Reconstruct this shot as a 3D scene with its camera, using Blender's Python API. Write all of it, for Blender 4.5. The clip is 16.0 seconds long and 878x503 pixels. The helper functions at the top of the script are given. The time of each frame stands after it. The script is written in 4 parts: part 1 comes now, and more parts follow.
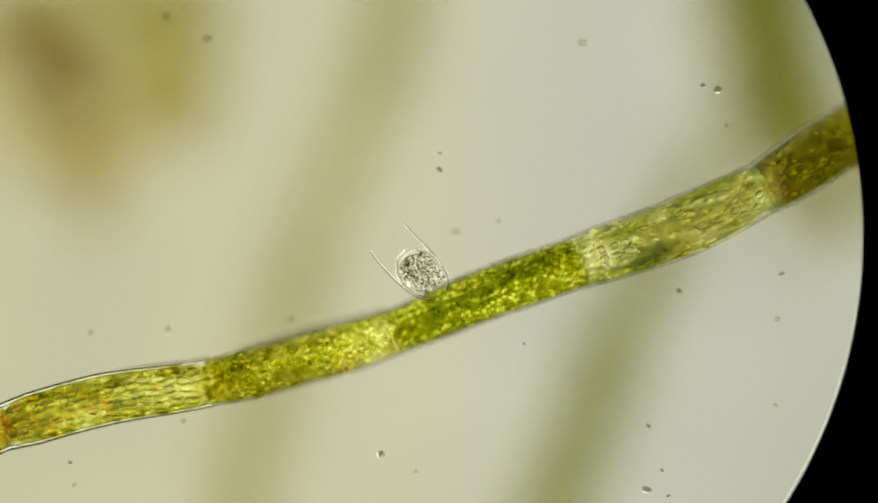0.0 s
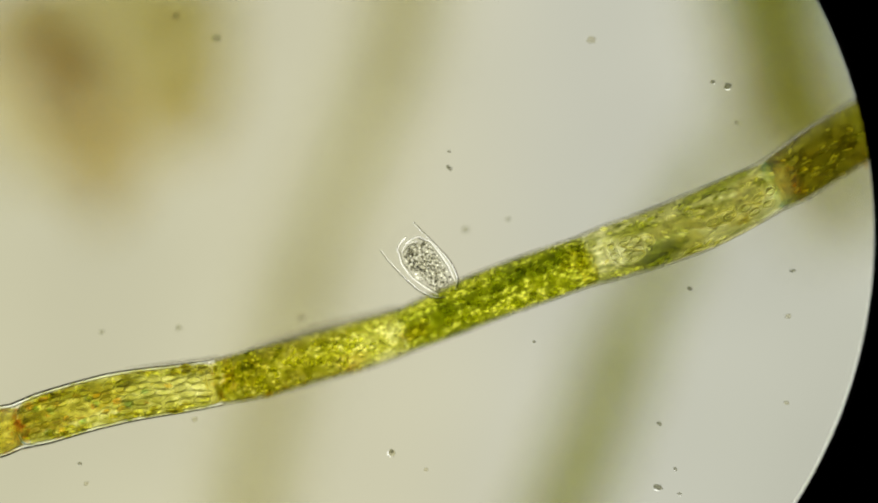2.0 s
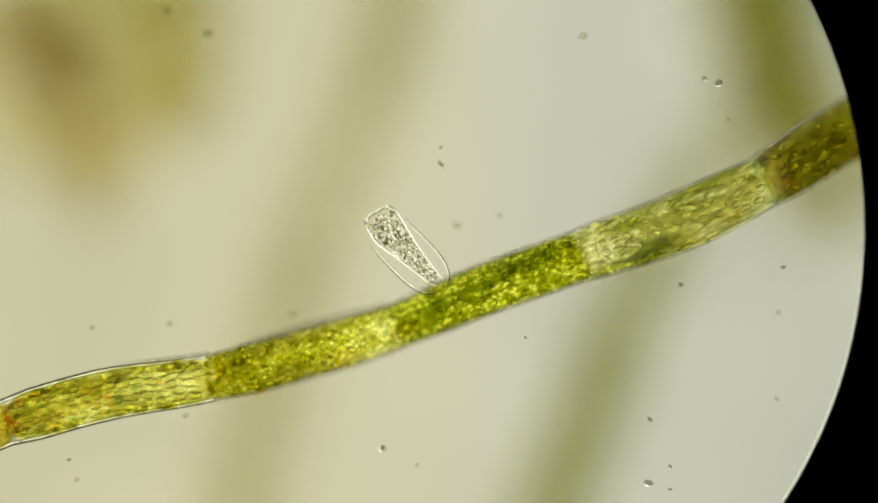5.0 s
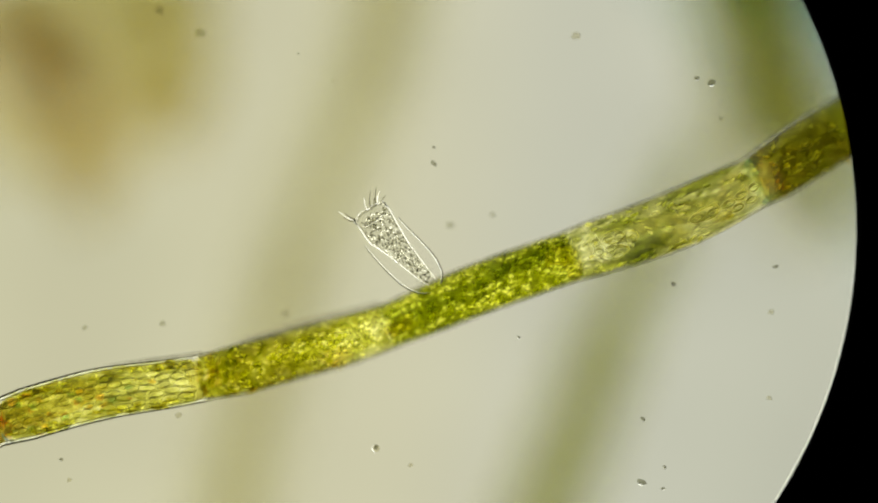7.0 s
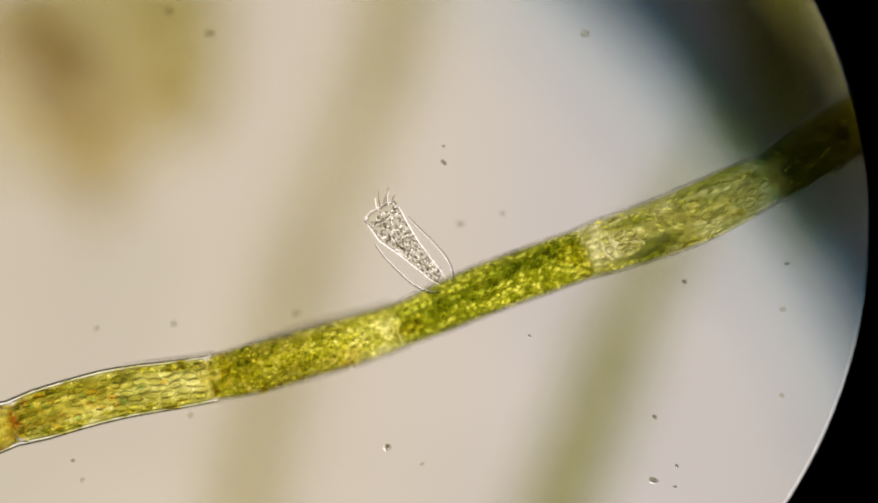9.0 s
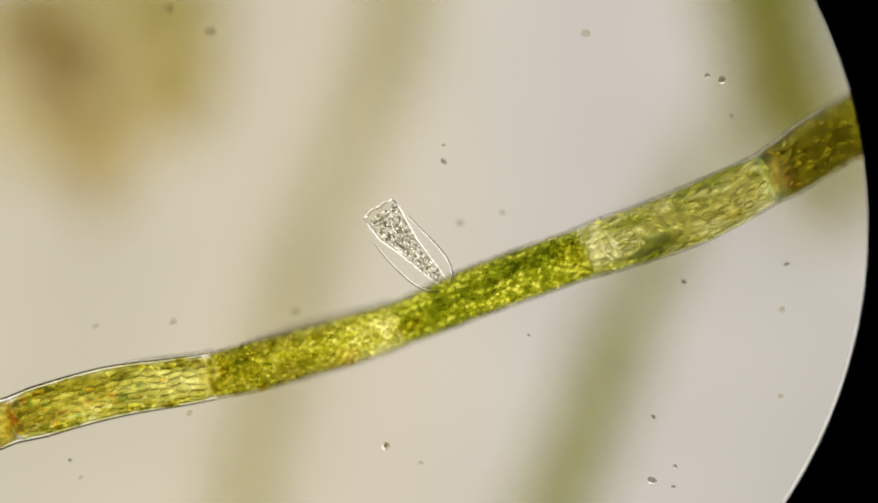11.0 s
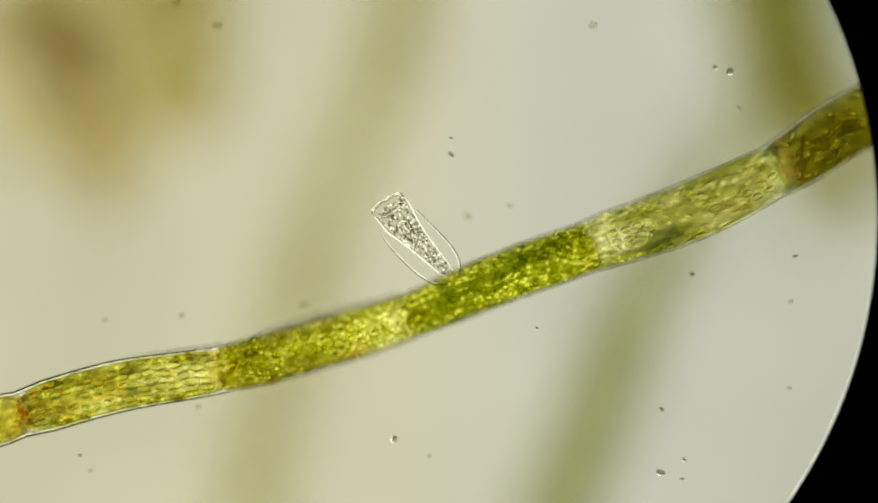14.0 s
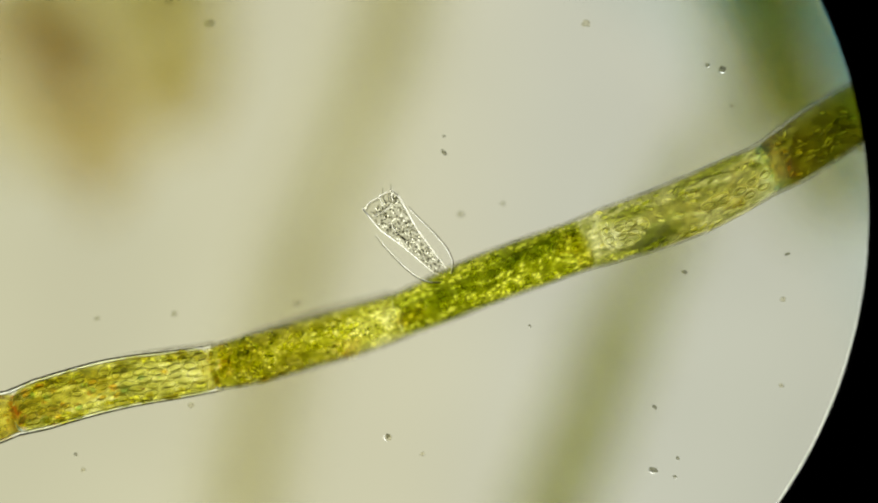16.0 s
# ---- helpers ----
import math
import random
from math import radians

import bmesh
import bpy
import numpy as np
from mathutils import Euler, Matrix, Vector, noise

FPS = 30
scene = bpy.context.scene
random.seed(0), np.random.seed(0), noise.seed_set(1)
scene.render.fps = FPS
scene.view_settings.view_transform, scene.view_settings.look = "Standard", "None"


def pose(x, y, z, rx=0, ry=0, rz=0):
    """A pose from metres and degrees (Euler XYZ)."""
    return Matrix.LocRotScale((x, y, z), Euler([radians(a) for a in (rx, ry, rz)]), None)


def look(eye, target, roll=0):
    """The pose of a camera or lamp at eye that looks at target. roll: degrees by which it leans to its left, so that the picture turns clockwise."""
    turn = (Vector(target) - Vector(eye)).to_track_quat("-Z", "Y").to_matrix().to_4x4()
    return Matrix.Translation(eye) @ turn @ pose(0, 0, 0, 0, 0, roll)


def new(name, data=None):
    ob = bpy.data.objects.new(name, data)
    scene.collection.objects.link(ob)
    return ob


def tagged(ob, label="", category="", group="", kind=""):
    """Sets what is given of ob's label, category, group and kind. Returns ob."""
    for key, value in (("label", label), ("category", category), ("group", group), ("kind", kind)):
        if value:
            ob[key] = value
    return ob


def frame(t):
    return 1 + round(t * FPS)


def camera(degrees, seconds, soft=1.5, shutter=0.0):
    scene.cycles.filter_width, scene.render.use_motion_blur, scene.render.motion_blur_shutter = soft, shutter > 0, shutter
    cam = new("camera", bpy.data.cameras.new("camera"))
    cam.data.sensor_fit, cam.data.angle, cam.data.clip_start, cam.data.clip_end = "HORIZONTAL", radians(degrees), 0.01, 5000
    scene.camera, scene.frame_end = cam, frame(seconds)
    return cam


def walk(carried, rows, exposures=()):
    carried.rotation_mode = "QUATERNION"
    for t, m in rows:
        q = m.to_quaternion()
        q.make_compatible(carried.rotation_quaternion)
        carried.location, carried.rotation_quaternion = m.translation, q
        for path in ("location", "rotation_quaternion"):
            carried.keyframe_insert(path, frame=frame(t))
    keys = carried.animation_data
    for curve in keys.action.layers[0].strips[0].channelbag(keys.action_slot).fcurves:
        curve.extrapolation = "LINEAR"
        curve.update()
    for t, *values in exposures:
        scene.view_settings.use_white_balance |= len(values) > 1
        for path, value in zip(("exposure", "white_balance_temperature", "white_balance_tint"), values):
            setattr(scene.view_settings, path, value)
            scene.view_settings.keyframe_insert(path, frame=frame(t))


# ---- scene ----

# A microscope's field: one metre here stands for about 0.35 mm of the specimen.
# The slide lies level, the sharp plane is z = 0, and the camera looks straight down the tube.
MM = 0.001
EYE = 1.8696

# ---- camera ----
cam = camera(45.5, 16.0, soft=2.1)
cam.data.dof.use_dof = True
cam.data.dof.focus_distance = EYE
cam.data.dof.aperture_fstop = 0.107
TURNS = [
    (0, 0.000, 0.000, 0.000), (0.5, 0.061, -0.032, 0.048), (1, 0.132, -0.245, -0.001), (1.5, 0.081, 0.075, -0.079),
    (2, -0.090, 0.534, -0.217), (2.5, -0.210, 0.257, -0.279), (3, -0.138, 0.916, -0.275), (3.5, -0.256, 0.113, -0.283),
    (6, -0.314, 0.066, -0.103), (6.5, -0.291, 0.241, -0.113), (7, -0.330, -0.305, -0.169), (7.5, -0.376, 0.046, -0.335),
    (8, -0.367, 0.053, -0.315), (8.5, -0.326, 0.428, -0.341), (9, -0.389, 0.257, -0.510), (11.5, -0.479, 0.217, -0.234),
    (12, -0.554, 0.184, -0.284), (12.5, -0.628, 0.176, -0.367), (13, -0.659, 0.487, -0.417), (13.5, -0.615, 0.368, -0.365),
    (14, -0.826, 0.657, -0.446), (14.5, -0.876, 0.643, -0.342), (15, -0.834, 0.141, -0.414), (15.5, -0.761, 0.264, -0.340),
    (16, -0.923, 0.272, -0.488),
]
walk(cam, [(t, pose(0, 0, EYE, a, b, c)) for t, a, b, c in TURNS],
     [(0, 0.02, 6720, 5), (0.5, -0.01, 6670, 8), (1, -0.02, 6470, 13), (1.5, 0.07, 6270, 21), (2, 0.06, 6520, 10), (2.5, 0.08, 6670, 6),
      (3, 0.05, 6470, 14), (3.5, 0.07, 6670, 9), (6, 0.09, 6770, 5), (6.5, 0.07, 6670, 7), (7, 0.06, 6670, 7), (7.5, 0.04, 6420, 13),
      (8, 0.05, 6370, 15), (8.5, 0.06, 6370, 23), (9, 0.05, 6470, 31), (9.2, 0.05, 6470, 32), (11.3, 0.10, 6420, 20), (11.5, 0.09, 6570, 12),
      (12, 0.08, 6620, 9), (13, 0.07, 6620, 8), (16, 0.07, 6620, 7)])

# ---- light: a glowing ground-glass diffuser under the slide, and the condenser lamp behind it ----
world = bpy.data.worlds.new("dark_room")
world.use_nodes = True
world.node_tree.nodes["Background"].inputs[0].default_value = (0, 0, 0, 1)
world.node_tree.nodes["Background"].inputs[1].default_value = 0.0
scene.world = world
scene.cycles.transparent_max_bounces = 64
lamp = new("condenser_lamp", bpy.data.lights.new("condenser_lamp", "AREA"))
lamp.data.shape, lamp.data.size, lamp.data.energy = "DISK", 2.0, 480.0
lamp.data.color = (1.0, 0.98, 0.93)
lamp.matrix_world = look((0, 0, -2.3), (0, 0, 0))


# ---- materials ----
def tree_of(name):
    m = bpy.data.materials.new(name)
    m.use_nodes = True
    nt = m.node_tree
    nt.nodes.clear()
    return m, nt, nt.nodes.new("ShaderNodeOutputMaterial")


def node(nt, kind, links=(), **values):
    n = nt.nodes.new(kind)
    for k, v in values.items():
        n.inputs[k.replace("_", " ")].default_value = v
    for a, b in links:
        nt.links.new(a, n.inputs[b])
    return n


def ramp(nt, source, stops):
    n = nt.nodes.new("ShaderNodeValToRGB")
    while len(n.color_ramp.elements) < len(stops):
        n.color_ramp.elements.new(0.5)
    for e, (at, c) in zip(n.color_ramp.elements, stops):
        e.position, e.color = at, (*c, 1)
    nt.links.new(source, n.inputs[0])
    return n


def noisy(nt, scale, detail=3.0, stretch=(1, 1, 1)):
    co = nt.nodes.new("ShaderNodeTexCoord")
    mp = nt.nodes.new("ShaderNodeMapping")
    mp.inputs["Scale"].default_value = stretch
    nt.links.new(co.outputs["Object"], mp.inputs[0])
    n = nt.nodes.new("ShaderNodeTexNoise")
    n.inputs["Scale"].default_value, n.inputs["Detail"].default_value = scale, detail
    nt.links.new(mp.outputs[0], n.inputs["Vector"])
    return n


def film_mat(name, low, high, scale=60.0, scatter=0.06, detail=3.0, lit=None, spread=0.25):
    """A thin stained layer in transmitted light: it passes light in its own colour and scatters a little."""
    m, nt, out = tree_of(name)
    n = noisy(nt, scale, detail)
    c = ramp(nt, n.outputs["Fac"], [(0.5 - spread, low), (0.5 + spread, high)])
    clear = node(nt, "ShaderNodeBsdfTransparent", [(c.outputs[0], "Color")])
    if lit is None:
        dull = node(nt, "ShaderNodeBsdfTranslucent", [(c.outputs[0], "Color")])
    else:
        dull = node(nt, "ShaderNodeBsdfTranslucent", Color=(*lit, 1))
    mix = node(nt, "ShaderNodeMixShader", [(clear.outputs[0], 1), (dull.outputs[0], 2)], Fac=scatter)
    nt.links.new(mix.outputs[0], out.inputs[0])
    return m


def plain_black():
    m, nt, out = tree_of("blackened_metal")
    n = noisy(nt, 30)
    c = ramp(nt, n.outputs["Fac"], [(0.3, (0.0006, 0.0006, 0.0006)), (0.7, (0.0012, 0.0012, 0.0012))])
    b = node(nt, "ShaderNodeBsdfDiffuse", [(c.outputs[0], "Color")])
    nt.links.new(b.outputs[0], out.inputs[0])
    return m


def glowing():
    """Ground glass, lit from behind: warm on one side, a little cooler on the other."""
    m, nt, out = tree_of("ground_glass")
    co = nt.nodes.new("ShaderNodeTexCoord")
    sep = node(nt, "ShaderNodeSeparateXYZ", [(co.outputs["Object"], 0)])
    side = node(nt, "ShaderNodeMapRange", [(sep.outputs["X"], "Value")])
    side.inputs["From Min"].default_value, side.inputs["From Max"].default_value = -1.4, 1.4
    c = ramp(nt, side.outputs[0], [(0.0, (0.588, 0.566, 0.390)), (0.30, (0.590, 0.567, 0.395)), (0.5, (0.600, 0.578, 0.415)), (0.72, (0.556, 0.556, 0.458)), (1.0, (0.525, 0.53, 0.435))])
    n = noisy(nt, 2.1, 2)
    amount = node(nt, "ShaderNodeMapRange", [(n.outputs["Fac"], "Value")])
    amount.inputs["From Min"].default_value, amount.inputs["From Max"].default_value = 0.3, 0.7
    amount.inputs["To Min"].default_value, amount.inputs["To Max"].default_value = 0.935, 1.075
    e = node(nt, "ShaderNodeEmission", [(c.outputs[0], "Color"), (amount.outputs[0], "Strength")])
    nt.links.new(e.outputs[0], out.inputs[0])
    return m


def mottle_mat(name, dark, mid, bright, size, stretch, grain=0.0, grain_size=0.0075, grain_long=1.5, sparkle=0.012, blotch=1.0):
    """Cell contents seen through: soft thick and thin places at two sizes, drawn out along the cell, and bright grains among them."""
    m, nt, out = tree_of(name)
    co = nt.nodes.new("ShaderNodeTexCoord")
    sums = []
    for scale, detail, amount in ((1 / size, 3.0, 0.70), (0.22 / size, 2.0, 0.42)):
        mp = nt.nodes.new("ShaderNodeMapping")
        mp.inputs["Scale"].default_value = (scale / stretch, scale, 1)
        nt.links.new(co.outputs["UV"], mp.inputs[0])
        n = nt.nodes.new("ShaderNodeTexNoise")
        n.inputs["Scale"].default_value, n.inputs["Detail"].default_value = 1.0, detail
        nt.links.new(mp.outputs[0], n.inputs["Vector"])
        k = node(nt, "ShaderNodeMath", [(n.outputs["Fac"], 0)])
        k.operation = "MULTIPLY_ADD"
        k.inputs[1].default_value, k.inputs[2].default_value = amount * blotch, -0.5 * amount * blotch
        sums.append(k)
    both = node(nt, "ShaderNodeMath", [(sums[0].outputs[0], 0), (sums[1].outputs[0], 1)])
    both.operation = "ADD"
    wob = nt.nodes.new("ShaderNodeTexNoise")
    wob.inputs["Scale"].default_value, wob.inputs["Detail"].default_value = 0.55 / grain_size, 2.0
    nt.links.new(co.outputs["UV"], wob.inputs["Vector"])
    push = node(nt, "ShaderNodeVectorMath", [(wob.outputs["Color"], 0)])
    push.operation = "SCALE"
    push.inputs["Scale"].default_value = 2.2 * grain_size
    add = node(nt, "ShaderNodeVectorMath", [(co.outputs["UV"], 0), (push.outputs[0], 1)])
    mp = nt.nodes.new("ShaderNodeMapping")
    mp.inputs["Scale"].default_value = (1 / (grain_size * grain_long), 1 / grain_size, 1)
    nt.links.new(add.outputs[0], mp.inputs[0])
    vo = nt.nodes.new("ShaderNodeTexVoronoi")
    vo.inputs["Scale"].default_value = 1.0
    nt.links.new(mp.outputs[0], vo.inputs["Vector"])
    dots = node(nt, "ShaderNodeMath", [(vo.outputs["Distance"], 0)])
    dots.operation = "MULTIPLY_ADD"
    dots.inputs[1].default_value, dots.inputs[2].default_value = -grain, 0.5 + 0.42 * grain
    half = node(nt, "ShaderNodeMath", [(both.outputs[0], 0), (dots.outputs[0], 1)])
    c = ramp(nt, half.outputs[0], [(0.26, dark), (0.52, mid), (0.74, bright)])
    thin = nt.nodes.new("ShaderNodeAttribute")
    thin.attribute_name = "thinness"
    empty = nt.nodes.new("ShaderNodeMix")
    empty.data_type = "RGBA"
    keep = node(nt, "ShaderNodeMapRange", [(half.outputs[0], "Value")])
    keep.inputs["From Min"].default_value, keep.inputs["From Max"].default_value = 0.28, 0.62
    keep.inputs["To Min"].default_value, keep.inputs["To Max"].default_value = 0.35, 1.0
    share = node(nt, "ShaderNodeMath", [(thin.outputs["Fac"], 0), (keep.outputs[0], 1)])
    share.operation = "MULTIPLY"
    nt.links.new(share.outputs[0], empty.inputs[0])
    nt.links.new(c.outputs[0], empty.inputs[6])
    empty.inputs[7].default_value = (0.98, 0.98, 0.90, 1)
    clear = node(nt, "ShaderNodeBsdfTransparent", [(empty.outputs[2], "Color")])
    dull = node(nt, "ShaderNodeBsdfTranslucent", [(empty.outputs[2], "Color")])
    mix = node(nt, "ShaderNodeMixShader", [(clear.outputs[0], 1), (dull.outputs[0], 2)], Fac=sparkle)
    nt.links.new(mix.outputs[0], out.inputs[0])
    return m


BLACK = plain_black()
GLOW = glowing()
GLASS = film_mat("slide_glass", (0.975, 0.98, 0.975), (0.99, 0.99, 0.99), 3, 0.0)
WALL = film_mat("cellulose_wall", (0.90, 0.91, 0.84), (0.96, 0.96, 0.92), 25, 0.05)
# shade and highlight of refracting edges, put into the colour of lines
DARK_LINE = film_mat("wall_edge_shade", (0.14, 0.14, 0.12), (0.32, 0.31, 0.28), 40, 0.01)
WHITE_LINE = film_mat("edge_highlight", (0.9, 0.9, 0.88), (1, 1, 1), 40, 0.6, lit=(0.41, 0.42, 0.42))
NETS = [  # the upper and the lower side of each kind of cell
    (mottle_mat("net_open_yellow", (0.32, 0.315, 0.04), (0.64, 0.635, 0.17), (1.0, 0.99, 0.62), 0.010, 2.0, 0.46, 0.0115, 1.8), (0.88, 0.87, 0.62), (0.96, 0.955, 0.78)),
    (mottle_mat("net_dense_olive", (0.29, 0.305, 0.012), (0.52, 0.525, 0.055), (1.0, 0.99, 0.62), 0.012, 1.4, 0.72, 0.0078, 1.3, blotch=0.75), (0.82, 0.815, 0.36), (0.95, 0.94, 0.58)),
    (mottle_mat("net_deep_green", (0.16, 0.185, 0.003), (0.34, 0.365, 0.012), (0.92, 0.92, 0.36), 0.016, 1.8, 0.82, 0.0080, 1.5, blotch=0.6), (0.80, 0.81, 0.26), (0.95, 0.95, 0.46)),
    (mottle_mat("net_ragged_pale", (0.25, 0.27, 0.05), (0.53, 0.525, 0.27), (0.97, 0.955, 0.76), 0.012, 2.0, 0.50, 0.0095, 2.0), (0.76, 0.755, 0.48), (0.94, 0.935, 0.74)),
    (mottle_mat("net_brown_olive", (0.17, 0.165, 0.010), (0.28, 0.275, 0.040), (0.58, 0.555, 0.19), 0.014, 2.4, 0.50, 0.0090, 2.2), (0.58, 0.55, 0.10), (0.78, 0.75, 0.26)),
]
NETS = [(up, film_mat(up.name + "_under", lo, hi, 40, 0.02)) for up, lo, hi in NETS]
FAR_A = film_mat("far_strand_pale", (0.865, 0.855, 0.755), (0.925, 0.915, 0.82), 9, 0.0)
FAR_B = film_mat("far_strand_olive", (0.76, 0.775, 0.555), (0.845, 0.85, 0.655), 14, 0.0)
FAR_C = film_mat("far_strand_dark", (0.735, 0.732, 0.435), (0.808, 0.805, 0.525), 12, 0.0)
FAR_D = film_mat("far_strand_faint", (0.93, 0.93, 0.86), (0.965, 0.96, 0.905), 14, 0.0)
BROWN = film_mat("rotted_brown", (0.70, 0.63, 0.43), (0.81, 0.75, 0.56), 9, 0.0)
OCHRE = film_mat("rotted_ochre", (0.84, 0.785, 0.57), (0.91, 0.865, 0.69), 9, 0.0)
PALE_OCHRE = film_mat("rotted_pale", (0.91, 0.87, 0.70), (0.955, 0.92, 0.79), 8, 0.0)
OLIVE = film_mat("rotted_olive", (0.80, 0.775, 0.56), (0.89, 0.865, 0.69), 8, 0.0)
SPECK = film_mat("dark_grain", (0.46, 0.47, 0.41), (0.72, 0.71, 0.64), 200, 0.01)
MID_SPECK = film_mat("grey_grain", (0.79, 0.79, 0.73), (0.89, 0.89, 0.84), 200, 0.0)
PALE_SPECK = film_mat("pale_grain", (0.75, 0.74, 0.66), (0.88, 0.87, 0.80), 200, 0.01)


# ---- mesh helpers ----
def part(name, bm, material, parent=None, label="", smooth=True):
    me = bpy.data.meshes.new(name)
    bm.to_mesh(me)
    bm.free()
    for p in me.polygons:
        p.use_smooth = smooth
    me.materials.append(material)
    ob = new(name, me)
    if parent is not None:
        ob.parent = parent
    if label:
        ob["label"] = label
    return ob


def at_plan(x, y, z=0.0):
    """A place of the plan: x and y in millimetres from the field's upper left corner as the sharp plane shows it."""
    k = (EYE - z) / EYE
    return Vector(((x - 784) * MM * k, (449.5 - y) * MM * k, z))


def spline(points, n):
    """A smooth curve through the points, in n steps (centripetal enough for gentle bends)."""
    pts = [Vector(p) for p in points]
    pts = [2 * pts[0] - pts[1]] + pts + [2 * pts[-1] - pts[-2]]
    out = []
    spans = len(pts) - 3
    for i in range(n + 1):
        f = min(i / n * spans, spans - 1e-6)
        k, u = int(f), f - int(f)
        a, b, c, d = pts[k:k + 4]
        out.append(0.5 * (2 * b + (c - a) * u + (2 * a - 5 * b + 4 * c - d) * u * u + (3 * b - a - 3 * c + d) * u ** 3))
    return out


def frames_of(path):
    """Along, across and up at each step of a path that lies nearly level; up is plumb, so that cross-sections stand upright."""
    res = []
    for i, p in enumerate(path):
        t = (path[min(i + 1, len(path) - 1)] - path[max(i - 1, 0)]).normalized()
        side = Vector((-t.y, t.x, 0)).normalized()
        res.append((p, t, side, Vector((0, 0, 1))))
    return res


def tube(path, radius, sides=20, caps=False, flat=1.0, uv=False, seed=0, rough=0.0, half=0):
    """A tube round a path; radius is a number or a function of 0..1."""
    bm = bmesh.new()
    lay = bm.loops.layers.uv.new("UVMap") if uv else None
    fr = frames_of(path)
    rings, n = [], len(path) - 1
    run, lengths = 0.0, [0.0]
    for i in range(n):
        run += (path[i + 1] - path[i]).length
        lengths.append(run)
    for i, (p, t, side, up) in enumerate(fr):
        r = radius(i / n) if callable(radius) else radius
        ring = []
        for k in range(sides):
            a = 2 * math.pi * k / sides
            rr = r * (1 + rough * noise.noise(Vector((lengths[i] * 25 + seed, math.cos(a) * 1.3, math.sin(a) * 1.3))))
            ring.append(bm.verts.new(p + side * (math.cos(a) * rr) + up * (math.sin(a) * rr * flat)))
        rings.append(ring)
    for i in range(n):
        for k in range(sides):
            if half and (half > 0) != (k < sides // 2):
                continue
            f = bm.faces.new((rings[i][k], rings[i][(k + 1) % sides], rings[i + 1][(k + 1) % sides], rings[i + 1][k]))
            if lay:
                r = radius(0.5) if callable(radius) else radius
                w = 2 * math.pi * r / sides
                for lp, (ii, kk) in zip(f.loops, ((i, k), (i, k + 1), (i + 1, k + 1), (i + 1, k))):
                    lp[lay].uv = (lengths[ii] + seed * 0.37, kk * w + seed * 0.11)
    if caps:
        for ring, p in ((rings[0], path[0]), (rings[-1], path[-1])):
            v = bm.verts.new(p)
            for k in range(sides):
                bm.faces.new((ring[k], ring[(k + 1) % sides], v))
    bmesh.ops.recalc_face_normals(bm, faces=bm.faces)
    return bm


def blob(size, seed, rough=0.25, level=2, freq=1.6):
    bm = bmesh.new()
    bmesh.ops.create_icosphere(bm, subdivisions=level, radius=1)
    for v in bm.verts:
        d = 1 + rough * noise.noise(v.co * freq + Vector((seed * 3.1, seed * 1.7, 0)))
        v.co = Vector((v.co.x * size[0], v.co.y * size[1], v.co.z * size[2])) * d
    return bm


def ring_plate(r0, r1, z0, z1, sides=256):
    bm = bmesh.new()
    rows = []
    for r, z in ((r0, z0), (r0 + 0.004, z1), (r1, z1), (r1, z0 - 0.002), (r0 + 0.004, z0 - 0.002)):
        rows.append([bm.verts.new((r * math.cos(2 * math.pi * k / sides), r * math.sin(2 * math.pi * k / sides), z)) for k in range(sides)])
    for i in range(len(rows)):
        a, b = rows[i], rows[(i + 1) % len(rows)]
        for k in range(sides):
            bm.faces.new((a[k], a[(k + 1) % sides], b[(k + 1) % sides], b[k]))
    bmesh.ops.recalc_face_normals(bm, faces=bm.faces)
    return bm


def disc(radius, z, thick, sides=128):
    bm = bmesh.new()
    bmesh.ops.create_cone(bm, cap_ends=True, segments=sides, radius1=radius, radius2=radius, depth=thick, matrix=Matrix.Translation((0, 0, z)))
    return bm


# ---- the setting: lamp glass, slide, field stop, tube ----
FIELD = at_plan(643.5, 420.6)
FIELD_R = 0.897
STOP_Z = 0.03
glass = part("lamp_diffuser", disc(2.55, -2.05, 0.02), GLOW)
glass.visible_shadow = False
glass.location = (FIELD.x * 0.984, FIELD.y * 0.984, 0)
tagged(glass, "glowing ground-glass lamp diffuser under the slide", "lamp diffuser", kind="structure")
slide = part("glass_slide", disc(2.5, -1.60, 0.02), GLASS)
slide.location = (FIELD.x * 0.984, FIELD.y * 0.984, 0)
tagged(slide, "clear flat glass slide under the specimen", "glass slide", kind="structure")
k = (EYE - STOP_Z) / EYE
stop = part("field_stop", ring_plate(FIELD_R * k, 2.595, STOP_Z, STOP_Z + 0.012), BLACK, smooth=False)
stop.location = (FIELD.x * k, FIELD.y * k, 0)
tagged(stop, "round black metal field stop framing the view", "field stop", kind="structure")


# a painted glint: white line along part of the stop's inner edge
arc = [Vector((math.cos(a) * (FIELD_R * k - 0.0014), math.sin(a) * (FIELD_R * k - 0.0014), STOP_Z)) for a in np.linspace(-1.1, -0.06, 90)]
part("edge_glint", tube(arc, lambda f: 0.0003 + 0.0009 * math.sin(math.pi * f), 6, True), WHITE_LINE, stop)


